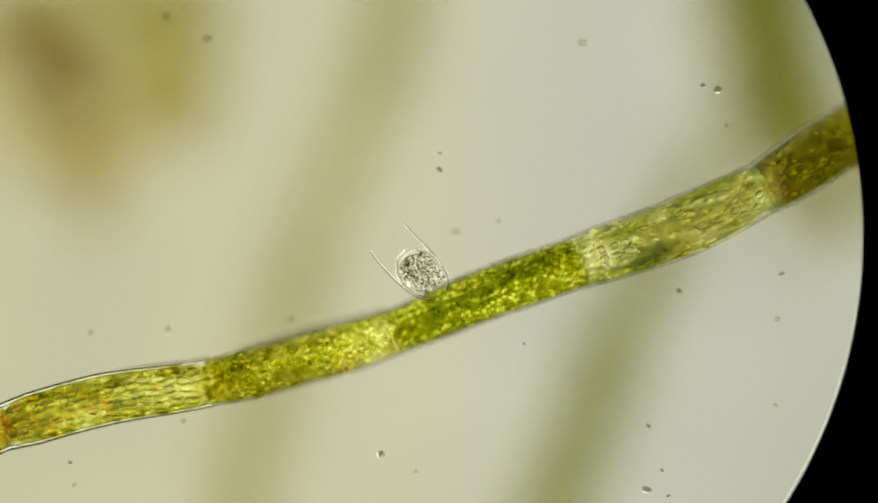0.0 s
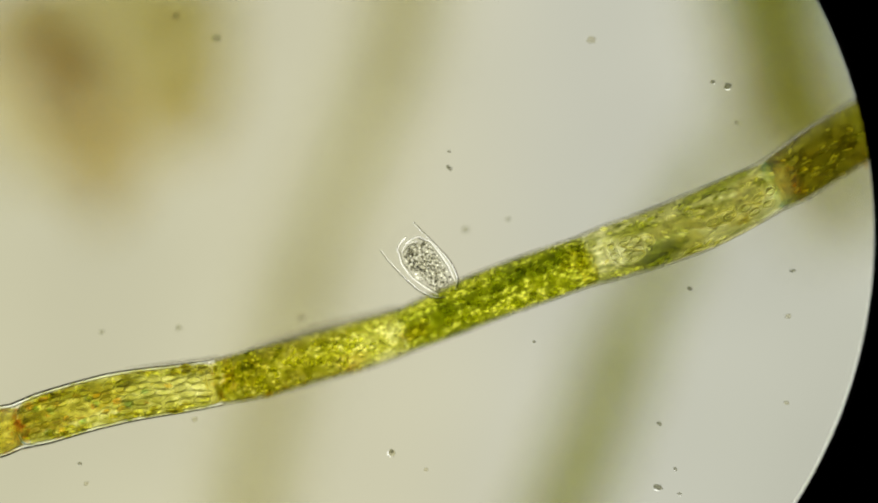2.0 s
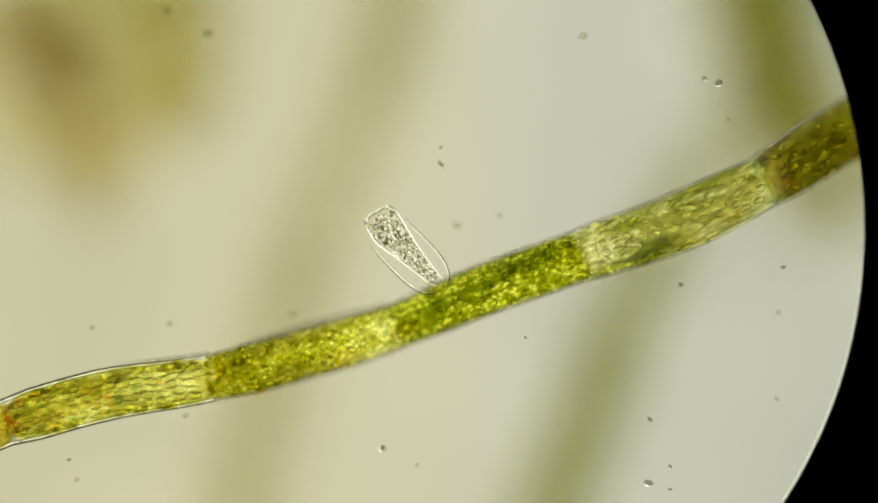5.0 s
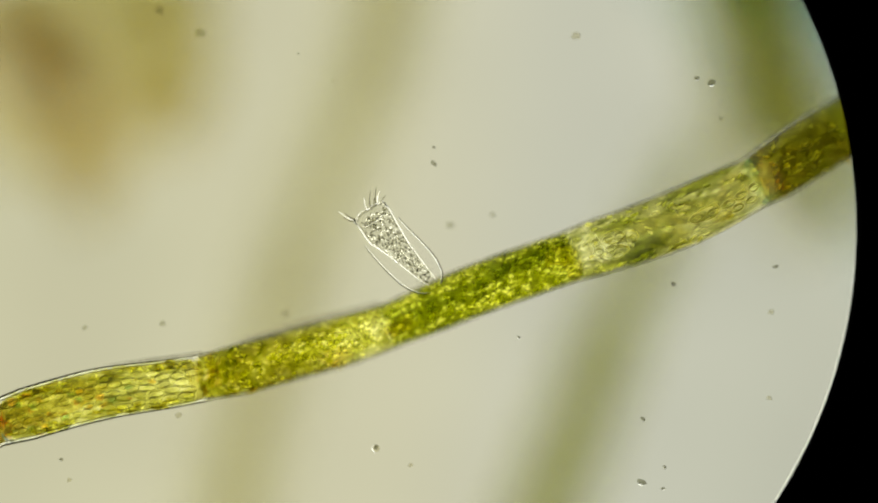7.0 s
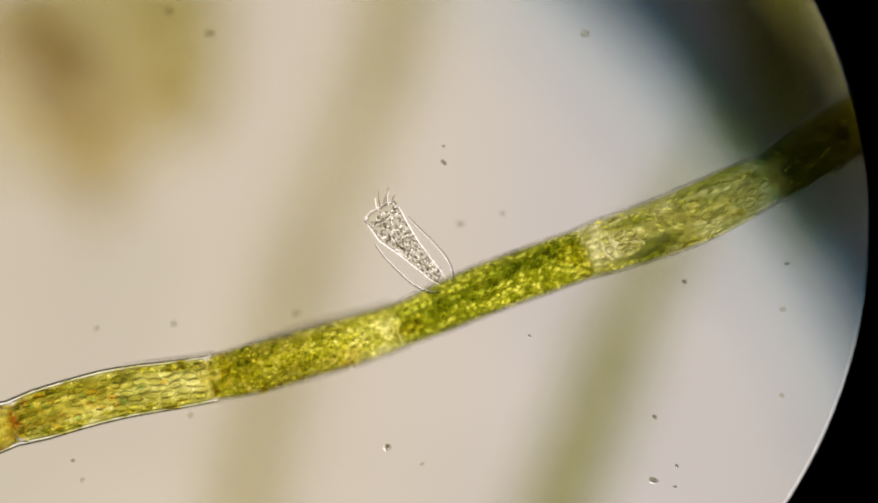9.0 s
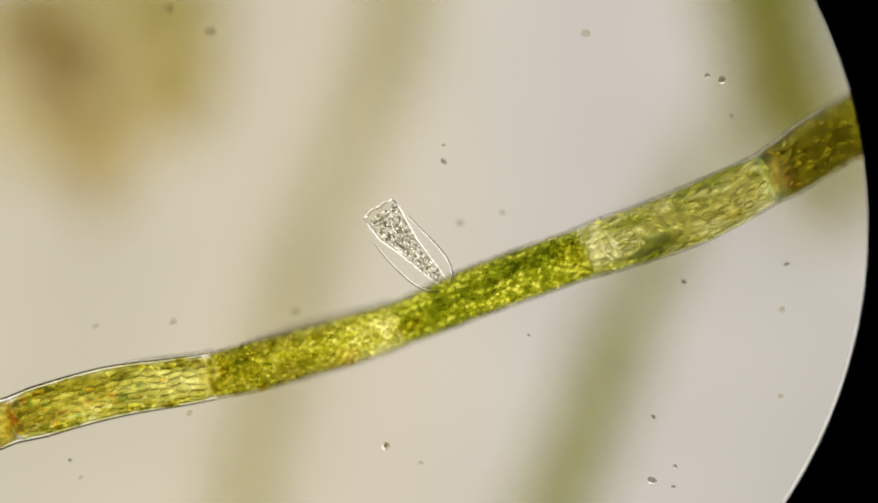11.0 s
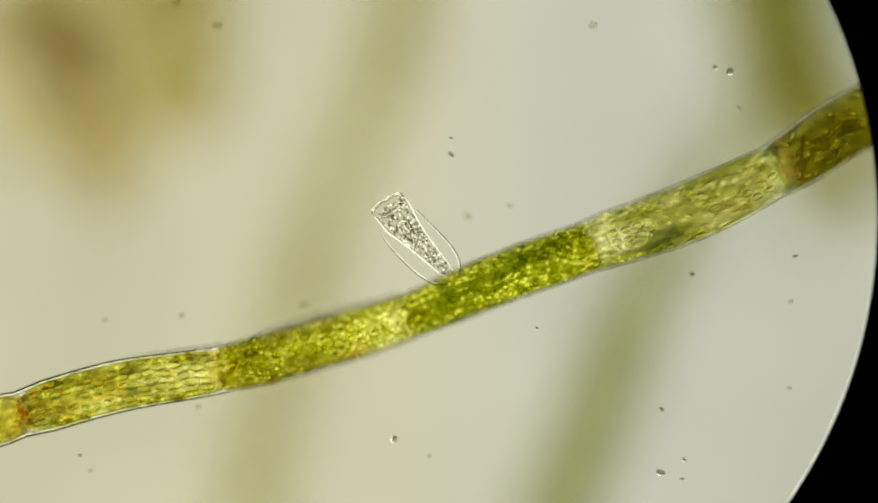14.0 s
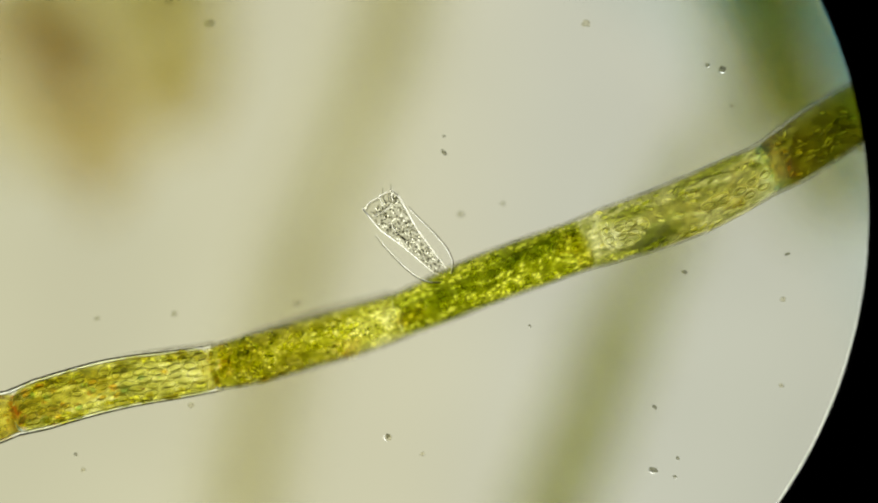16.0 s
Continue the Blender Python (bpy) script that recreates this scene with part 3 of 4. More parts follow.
            part("shade_seam", tube(curve(-2.9 + rng.uniform(0, 0.8), -0.2 - rng.uniform(0, 0.8), 1.0), ends(rng.uniform(1.3, 2.0) * (1 if c == 1 else 0.65)), 6, True), SHADE if seed % 4 else SEAM, cell)
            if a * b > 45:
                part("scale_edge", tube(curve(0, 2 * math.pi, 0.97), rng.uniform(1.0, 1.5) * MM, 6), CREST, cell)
            part("light_crest", tube(curve(0.3 + rng.uniform(0, 0.7), 2.9 - rng.uniform(0, 0.7), 0.92), ends(rng.uniform(1.7, 2.7)), 6, True), CREST if seed % 3 else THREAD, cell)
            if seed % 2:
                part("chloroplast", cap_of(blob((a * 0.62 * MM, b * 0.55 * MM, 1.5 * MM), seed, 0.3, 2)), SCALE, cell).matrix_local = Matrix.Translation(base) @ Matrix.Rotation(math.atan2(t.y, t.x), 4, "Z")

        if c in (0, 1):
            cluster(0.0 if c else 0.85, 0.04 if c else 1.0, 10, RUST if c else RUST_SOFT)
        if c == 0:
            patch(-20, 775, 40, 30, GOLD)
            patch(4, 770, 14, 30, RUST_SOFT)
        if c == 1:
            far = (path[-1] - path[0]).length / MM
            for row in range(-2, 3):
                x = 22 + 9 * (row % 2)
                while x < far - 14:
                    big = x > 190
                    a, b = (rng.uniform(13, 16), 6.2) if big else (rng.uniform(8, 11.5), rng.uniform(4.2, 5.8))
                    if big or rng.random() < 0.85:
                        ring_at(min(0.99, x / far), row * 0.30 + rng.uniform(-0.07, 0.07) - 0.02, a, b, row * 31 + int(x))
                    x += 2 * a + rng.uniform(-2, 2)
            for x, y, a, b, m in ((100, 728, 80, 26, GOLD), (180, 695, 50, 12, GOLD),
                                  (60, 766, 46, 7, RUST_SOFT), (210, 685, 20, 8, DEEP), (125, 700, 40, 9, DEEP)):
                patch(x, y, a, b, m, 0, -0.5)
            # lumps beside each other in orange and teal imitate colour fringing
            for x, y, a, b, m in ((36, 727, 7, 9, RUST), (47, 731, 7, 6, TEAL), (72, 735, 6, 7, TEAL), (66, 742, 5, 5, RUST), (140, 713, 9, 5, BLUE), (152, 722, 6, 5, TEAL), (158, 708, 9, 5, ORANGE),
                                  (148, 727, 6, 5, RUST), (118, 708, 8, 4, ORANGE), (198, 716, 9, 6, RUST), (214, 722, 8, 6, TEAL), (209, 688, 7, 6, DARKG), (67, 771, 8, 6, BLUE), (90, 768, 7, 5, ORANGE),
                                  (30, 752, 6, 7, DARKG), (12, 762, 6, 12, RUST), (25, 775, 9, 5, DARKG), (18, 735, 8, 6, DARKG), (205, 728, 9, 5, ORANGE), (60, 715, 9, 4, RUST), (105, 745, 6, 4, RUST),
                                  (128, 752, 6, 4, TEAL), (170, 735, 7, 4, ORANGE), (86, 722, 6, 5, ORANGE), (285, 690, 7, 4, ORANGE), (240, 700, 7, 4, TEAL)):
                f, ac = find(x, y)
                lobe(f, max(-0.9, min(0.9, ac)), a, b, m, rng.uniform(-0.3, 0.3), x + y, 0.3, 1.04)
            for band, dark, light in (((0.62, 0.95), 22, 40), ((-0.95, -0.62), 14, 56), ((-0.6, 0.6), 6, 26)):
                cluster(0.02, 0.97 if abs(sum(band)) > 0.1 else 0.52, dark, GREEN, (1.2, 1.5), band)
                cluster(0.04, 0.96 if abs(sum(band)) > 0.1 else 0.5, light, BRIGHT, (0.8, 1.3), band)
                if abs(sum(band)) > 0.1:
                    cluster(0.01, 0.985, 44, YOLK, (1.5, 1.9), band)
                    cluster(0.01, 0.985, 30, LIME, (1.2, 1.7), band)
            for pts, rad, m in ((((320, 651), (348, 649), (360, 655), (365, 668)), 2.2, WHITE_LINE), (((322, 659), (342, 657), (353, 664)), 1.0, SHADE),
                                (((310, 664), (336, 663), (349, 669), (353, 690), (360, 712)), 1.1, THREAD), (((330, 726), (352, 724), (363, 716)), 1.6, WHITE_LINE),
                                (((28, 722), (18, 735), (15, 748)), 1.3, WHITE_LINE),
                                (((15, 775), (22, 790), (40, 797)), 2.2, WHITE_LINE), (((12, 780), (18, 795), (32, 803)), 2.0, BLUE)):
                thread(pts, rad, m, "end_wall")
        if c == 2:
            for x, y, a, b, m, turn in ((410, 672, 34, 22, GOLD, 0), (480, 630, 46, 10, OLIVE_DEEP, 0), (470, 690, 56, 10, OLIVE_DEEP, 0), (545, 668, 60, 12, OLIVE_DEEP, 0), (385, 690, 12, 18, RUST_SOFT, 0),
                                        (505, 655, 26, 24, OLIVE_DEEP, 0.4), (610, 650, 24, 14, RUST_SOFT, 0), (570, 610, 40, 8, OLIVE_DEEP, 0), (440, 650, 30, 14, OLIVE_DEEP, 0.3), (381, 668, 10, 24, RUST_SOFT, 0)):
                patch(x, y, a, b, m, turn)
            cluster(0.0, 0.04, 8, RUST_SOFT)
            cluster(0.08, 0.75, 34, AMBER, (1.4, 2.2), (-0.99, -0.78))
            for x0, y0, x1, y1, k, m, half, wide, turn in ((410, 655, 425, 685, 16, LIME, (5.2, 3.4), 8, 1.2), (395, 650, 400, 690, 12, LIME, (5, 3), 8, 0.8), (430, 700, 455, 694, 7, BRIGHT, (6, 2.6), 4, 0),
                                                           (598, 622, 632, 598, 14, LIME, (6, 4), 9, 0.3), (575, 640, 612, 650, 12, LIME, (6, 3.4), 8, 0.4), (500, 630, 540, 648, 16, LIME, (5, 3), 12, 0.5),
                                                           (655, 600, 690, 592, 10, CLEAR_DOT, (3.4, 2.6), 12, 0.6), (640, 615, 665, 632, 12, BRIGHT, (4, 2.6), 10, 0.6), (570, 620, 600, 610, 9, BRIGHT, (5, 2.2), 7, 0.2),
                                                           (440, 655, 460, 690, 12, LIME, (5, 3), 9, 0.9), (550, 655, 560, 640, 8, BRIGHT, (4, 3), 8, 0.6), (690, 585, 692, 608, 5, CLEAR_DOT, (4, 2.4), 7, 0.2)):
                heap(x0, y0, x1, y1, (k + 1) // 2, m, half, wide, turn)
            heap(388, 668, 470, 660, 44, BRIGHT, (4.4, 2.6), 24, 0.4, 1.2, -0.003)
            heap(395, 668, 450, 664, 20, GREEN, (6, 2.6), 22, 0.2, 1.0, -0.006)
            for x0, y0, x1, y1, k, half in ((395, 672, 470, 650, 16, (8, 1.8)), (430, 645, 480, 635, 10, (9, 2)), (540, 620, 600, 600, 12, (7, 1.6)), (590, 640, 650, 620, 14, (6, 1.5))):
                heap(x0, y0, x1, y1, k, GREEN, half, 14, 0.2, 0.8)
        if c == 3:
            for x, y, a, b, m, turn in ((885, 503, 32, 17, DEEP, 0), (945, 482, 38, 15, DEEP, 0), (825, 540, 48, 14, DEEP, 0), (765, 560, 30, 16, DEEP, 0.2), (900, 495, 22, 12, DEEP, 0),
                                        (722, 596, 26, 14, GOLD, 0.1), (720, 575, 22, 12, DEEP, 0), (980, 470, 30, 12, DEEP, 0)):
                patch(x, y, a, b, m, turn)
            for x, y, a, b, m in ((1005, 468, 26, 15, AMBER), (1030, 490, 14, 22, AMBER), (722, 596, 20, 11, AMBER)):
                patch(x, y, a, b, m, 0, 0.75)
            for x0, y0, x1, y1, k, half, wide, turn in ((770, 548, 790, 560, 7, (7, 2.2), 5, -1.0), (775, 575, 785, 565, 4, (7, 2.2), 4, 0.6), (810, 550, 880, 520, 30, (4.6, 2.3), 12, 0.2),
                                                        (905, 500, 1000, 460, 46, (6.4, 1.9), 15, 0.2), (850, 560, 960, 520, 34, (5, 2.2), 9, 0.1), (960, 450, 1030, 440, 20, (6, 2.2), 9, 0.1),
                                                        (920, 510, 950, 485, 16, (6, 2.4), 10, 0.6), (840, 515, 900, 490, 16, (4, 2), 8, 0.2)):
                heap(x0, y0, x1, y1, k // 2, BRIGHT, (half[0] * 0.8, half[1] * 0.85), wide, turn, 0.9)
            heap(770, 590, 1010, 505, 14, LIME, (4.4, 2.4), 9, 0.0, 0.5)
            heap(760, 540, 1020, 440, 8, LIME, (4.4, 2.4), 8, 0.0, 0.5)
            heap(880, 495, 1010, 450, 40, GREEN, (7, 2.2), 15, 0.2, 0.8)
            heap(760, 555, 900, 515, 40, GREEN, (5, 2.6), 16, 0.2, 1.0)
            for pts in (((985, 462), (1000, 455), (1030, 446)), ((1000, 470), (1015, 462), (1035, 462)), ((1005, 492), (1022, 484), (1036, 470)), ((728, 560), (736, 580), (742, 605)), ((995, 448), (1020, 440), (1030, 437))):
                thread(pts, 1.3, SHADE)
        if c == 4:
            for x, y, a, b, m, turn in ((1152, 458, 34, 14, DEEP, 0.15), (1185, 440, 46, 18, DEEP, 0.3), (1160, 458, 32, 13, LOBE, 0.15), (1145, 475, 24, 10, LOBE, 0), (1205, 440, 40, 14, OLIVE_DEEP, 0), (1185, 410, 36, 13, OLIVE_DEEP, 0), (1270, 385, 50, 18, OLIVE_DEEP, 0),
                                        (1090, 490, 40, 7, LOBE, 0), (1310, 395, 22, 8, GOLD, 0), (1260, 340, 70, 8, LOBE, 0), (1330, 345, 30, 24, OLIVE_DEEP, 0), (1120, 415, 46, 8, LOBE, 0)):
                patch(x, y, a, b, m, turn)
            cluster(0.97, 1.0, 9, TEAL_SOFT)
            for x0, y0, x1, y1, k, m, half, wide in ((1060, 422, 1200, 376, 10, LIME, (7, 2.6), 9), (1180, 382, 1350, 316, 4, LIME, (7, 2.4), 10), (1070, 424, 1340, 322, 14, GREEN, (9, 2.6), 10),
                                                     (1130, 470, 1180, 455, 14, GREEN, (7, 2.8), 15), (1140, 475, 1180, 465, 7, LIME, (7, 3), 10), (1080, 488, 1140, 476, 6, LIME, (6, 2.6), 7),
                                                     (1200, 455, 1270, 432, 16, BRIGHT, (9, 1.8), 5), (1296, 404, 1322, 394, 6, YOLK, (7, 3.4), 5),
                                                     (1290, 380, 1350, 330, 8, BRIGHT, (7, 1.6), 14), (1160, 410, 1260, 375, 12, GREEN, (9, 2.4), 12), (1046, 434, 1064, 445, 9, CLEAR_DOT, (4.4, 2.6), 8), (1090, 450, 1140, 440, 16, CLEAR_DOT, (7, 1.8), 14), (1220, 420, 1330, 370, 14, CLEAR_DOT, (6, 1.5), 18), (1150, 400, 1240, 380, 6, BRIGHT, (7, 1.8), 12)):
                heap(x0, y0, x1, y1, k, m, half, wide, 0.15, 0.5)
            for pts, rad, m in ((((1150, 385), (1165, 402), (1182, 420), (1210, 412)), 1.2, SEAM), (((1190, 408), (1215, 404), (1240, 408), (1262, 420), (1290, 405), (1325, 378)), 1.2, SEAM),
                                (((1200, 385), (1222, 378), (1240, 380)), 1.4, SEAM), (((1240, 430), (1252, 412), (1275, 398)), 1.2, SEAM), (((1290, 372), (1310, 350), (1345, 330)), 1.3, SHADE),
                                (((1128, 436), (1140, 450), (1132, 468)), 1.8, SHADE), (((1062, 426), (1100, 420), (1150, 404)), 1.6, SHADE), (((1140, 452), (1166, 446), (1200, 452)), 1.6, SHADE), (((1215, 372), (1250, 352), (1300, 340)), 1.4, SHADE), (((1062, 440), (1070, 462), (1088, 474), (1110, 468)), 1.8, WHITE_LINE),
                                (((1068, 430), (1080, 452), (1092, 466)), 2.0, WHITE_LINE), (((1085, 432), (1102, 424), (1120, 432), (1112, 444), (1092, 446), (1085, 432)), 1.8, THREAD),
                                (((1118, 428), (1135, 424), (1146, 436), (1132, 446)), 1.7, THREAD), (((1092, 456), (1112, 450), (1130, 456), (1118, 468)), 1.7, THREAD), (((1075, 468), (1095, 480), (1125, 474)), 1.2, SEAM),
                                (((1170, 476), (1230, 452), (1290, 430), (1345, 400)), 1.8, THREAD), (((1325, 402), (1352, 390), (1376, 376)), 1.8, WHITE_LINE),
                                (((1088, 444), (1108, 438), (1128, 442)), 1.0, SEAM), (((1240, 400), (1262, 385), (1285, 380), (1280, 400), (1255, 408)), 1.5, THREAD), (((1058, 446), (1066, 470), (1080, 482)), 1.1, SEAM)):
                thread(pts, rad, m)
            for k, (x, y, a, b) in enumerate(((1072, 446, 8, 6), (1090, 441, 10, 5.5), (1112, 434, 11, 5.5), (1076, 462, 9, 6), (1096, 456, 10, 5.5), (1118, 448, 11, 5.5), (1136, 438, 9, 5), (1086, 474, 9, 5),
                                             (1108, 468, 10, 5), (1064, 474, 7, 5), (1250, 402, 13, 6), (1278, 392, 13, 6), (1304, 378, 12, 6), (1330, 362, 12, 6), (1352, 348, 9, 6), (1322, 384, 11, 5), (1346, 370, 10, 5))):
                f, ac = find(x, y)
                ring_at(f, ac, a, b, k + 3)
            lobe(0.99, -0.93, 10, 5, BLUE, 0.3, 41)
            lobe(0.99, 0.9, 9, 5, BLUE, 0.3, 42)
            patch(1372, 332, 9, 30, TEAL_SOFT, 0, -0.9)
        if c == 5:
            cluster(0.0, 0.12, 34, RUST_SOFT)
            lobe(0.03, 0.8, 9, 5, SHADE, 0.8, 43)
            for x, y, a, b, m in ((1395, 325, 20, 26, RUST_SOFT), (1400, 335, 20, 18, GOLD), (1470, 262, 40, 24, OLIVE_DEEP), (1490, 250, 34, 22, OLIVE_DEEP), (1440, 285, 30, 20, OLIVE_DEEP), (1480, 310, 40, 14, OLIVE_DEEP),
                                  (1520, 280, 20, 24, RUST_SOFT)):
                patch(x, y, a, b, m)
            for x0, y0, x1, y1, k, m, half, wide in ((1385, 320, 1420, 305, 6, LIME, (9, 2.8), 10), (1390, 345, 1425, 335, 12, AMBER, (8, 3), 8), (1420, 300, 1500, 260, 12, THREAD, (9, 1.4), 22),
                                                     (1390, 310, 1500, 270, 30, OLIVES, (10, 3), 26), (1400, 315, 1510, 260, 30, SHADE, (13, 1.8), 26), (1384, 318, 1402, 350, 9, ORANGE, (6, 3), 8),
                                                     (1388, 300, 1400, 345, 8, DARKG, (5, 2.4), 9), (1420, 320, 1480, 300, 10, CREST, (7, 1.2), 12)):
                heap(x0, y0, x1, y1, k, m, half, wide, 0.1, 0.4)


filament()


# ---- the stalkless ciliate in its lorica, on the filament ----
BASE = at_plan(777, 517)
ALONG = Vector((-0.64, 0.768, 0)).normalized()
ACROSS = Vector((0.768, 0.64, 0)).normalized()
UP = Vector((0, 0, 1))


def body_at(s, u, z=0.0):
    """s millimetres from the foot towards the mouth, u across."""
    return BASE + ALONG * (s * MM) + ACROSS * (u * MM) + UP * (z * MM)


MEMBRANE = film_mat("membrane", (0.9, 0.9, 0.88), (1, 1, 1), 60, 0.55, lit=(0.37, 0.37, 0.35))
PLASM = film_mat("plasm", (0.965, 0.965, 0.95), (0.99, 0.99, 0.985), 90, 0.0)
GRAIN = film_mat("plasm_grain", (0.50, 0.50, 0.44), (0.72, 0.71, 0.64), 160, 0.01)
CLEAR_GRAIN = film_mat("clear_grain", (0.9, 0.9, 0.83), (1, 1, 0.97), 160, 0.6, lit=(0.42, 0.42, 0.365))
HAIR = film_mat("cilium", (0.40, 0.39, 0.33), (0.60, 0.59, 0.50), 160, 0.02)
SHELL = film_mat("lorica_film", (0.990, 0.990, 0.988), (0.998, 0.998, 0.997), 60, 0.0)
SHELL_EDGE = film_mat("lorica_edge", (0.36, 0.35, 0.30), (0.52, 0.51, 0.45), 60, 0.01)


def lorica():
    top = tagged(new("lorica"), "clear vase-shaped lorica standing on the filament", "lorica")
    prof = [(-14, 14), (-6, 25), (5, 33), (28, 40.5), (60, 43), (98, 42.5), (126, 41)]
    line = spline([(a, b, 0) for a, b in prof], 36)
    mid = lambda q: -6.5 + 8.5 * max(0.0, 1 - (q.x + 14) / 115)
    bm = bmesh.new()
    rings = []
    for q in line:
        rings.append([bm.verts.new(body_at(q.x, mid(q) + (q.y - 1.5) * math.cos(2 * math.pi * k / 32), q.y * math.sin(2 * math.pi * k / 32))) for k in range(32)])
    for a, b in zip(rings, rings[1:]):
        for k in range(32):
            bm.faces.new((a[k], a[(k + 1) % 32], b[(k + 1) % 32], b[k]))
    bmesh.ops.recalc_face_normals(bm, faces=bm.faces)
    part("shell", bm, SHELL, top)
    for sgn in (1, -1):
        edge = [body_at(q.x, mid(q) + sgn * (q.y - 1.5)) for q in line]
        part("shell_edge", tube(edge, lambda f: MM * (1.40 - 0.95 * f), 8, True), SHELL_EDGE, top)
        # highlight laid on as a white line inside each edge
        lit = [body_at(q.x, mid(q) + sgn * (q.y - 3.6)) for q in line]
        part("shell_glint", tube(lit, lambda f: MM * (0.85 - 0.6 * f), 8, True), WHITE_LINE, top)


lorica()

KNOTS = (0, 0.1, 0.25, 0.5, 0.75, 0.9, 1.0)
SHAPES = [  # seconds, length, the one side, the other
    (0.0, 84, (-26, -31, -38, -41, -37, -25, -2), (31, 35, 38, 39, 34, 24, 2)),
    (1.0, 90, (-28, -33, -37, -38, -32, -22, -2), (33, 36, 38, 36, 31, 21, 2)),
    (2.0, 109, (-18, -22, -28, -34, -32, -23, -2), (22, 25, 30, 33, 33, 24, 3)),
    (3.5, 154, (-8, -16, -20, -33, -37, -31, -10), (15, 15, 14, 22, 26, 20, 6)),
    (6.0, 166, (-4, -10, -15, -24, -36, -33, -31), (13, 14, 15, 18, 25, 30, 30)),
    (16.0, 168, (-6, -11, -15, -22, -33, -33, -32), (12, 14, 15, 18, 26, 31, 29)),
]
BODY_TIMES = [0, 0.5, 1, 1.5, 2, 2.5, 3, 3.5, 4.3, 5.1, 6, 6.5, 7, 7.5, 8, 8.5, 8.8, 9.2, 10, 11, 11.5, 12, 12.5, 13, 13.4, 14, 15, 16]
# how far the hairs stand out: the tuft at the one corner of the mouth, and the tuft along its rim
CORNER_OUT = ((0, 0), (4.6, 0), (5.6, 1), (8.3, 1), (8.8, 0.12), (16, 0.12))
CROWN_OUT = ((0, 0), (4.6, 0), (5.6, 1), (9.0, 1), (10.4, 0.6), (11.4, 0.4), (12.0, 0.85), (12.5, 0.12), (13.0, 0.15), (13.4, 0.5), (14, 0.35), (15, 0.45), (16, 0.85))


def shape_at(t):
    for a, b in zip(SHAPES, SHAPES[1:]):
        if t <= b[0]:
            f = (t - a[0]) / (b[0] - a[0])
            if a[0] == 3.5:
                f = f * (2 - f)
            mix = lambda p, q: p + (q - p) * f
            return mix(a[1], b[1]), [mix(p, q) for p, q in zip(a[2], b[2])], [mix(p, q) for p, q in zip(a[3], b[3])]
    return SHAPES[-1][1:]


def opening(t):
    """0 while the mouth is drawn in under a clear cap, 1 when it stands open."""
    return min(1.0, max(0.0, (t - 3.0) / 2.2))


def spot(t, sigma, across, depth=0.0):
    """Where a piece of the body lies: sigma 0 at the foot to 1 at the mouth, across -1 to 1."""
    length, left, right = shape_at(t)
    lo, hi = np.interp(sigma, KNOTS, left), np.interp(sigma, KNOTS, right)
    if sigma > 0.9 and t < 5.2:
        dome = math.sqrt(1 - min(1.0, (sigma - 0.9) / 0.1) ** 2) * 0.97 + 0.03
        lo, hi = lo + (left[5] * dome - lo) * (1 - opening(t)), hi + (right[5] * dome - hi) * (1 - opening(t))
    mid, half = (lo + hi) / 2, (hi - lo) / 2
    tilt = -4.0 * across * max(0.0, sigma - 0.6) / 0.4
    return body_at(sigma * length + tilt, mid + across * half, depth * half * 0.35)


def facing(p, way):
    """A pose at p whose x axis points along way."""
    return Matrix.Translation(p) @ Matrix.Rotation(math.atan2(way.y, way.x), 4, "Z")


MOVING = []


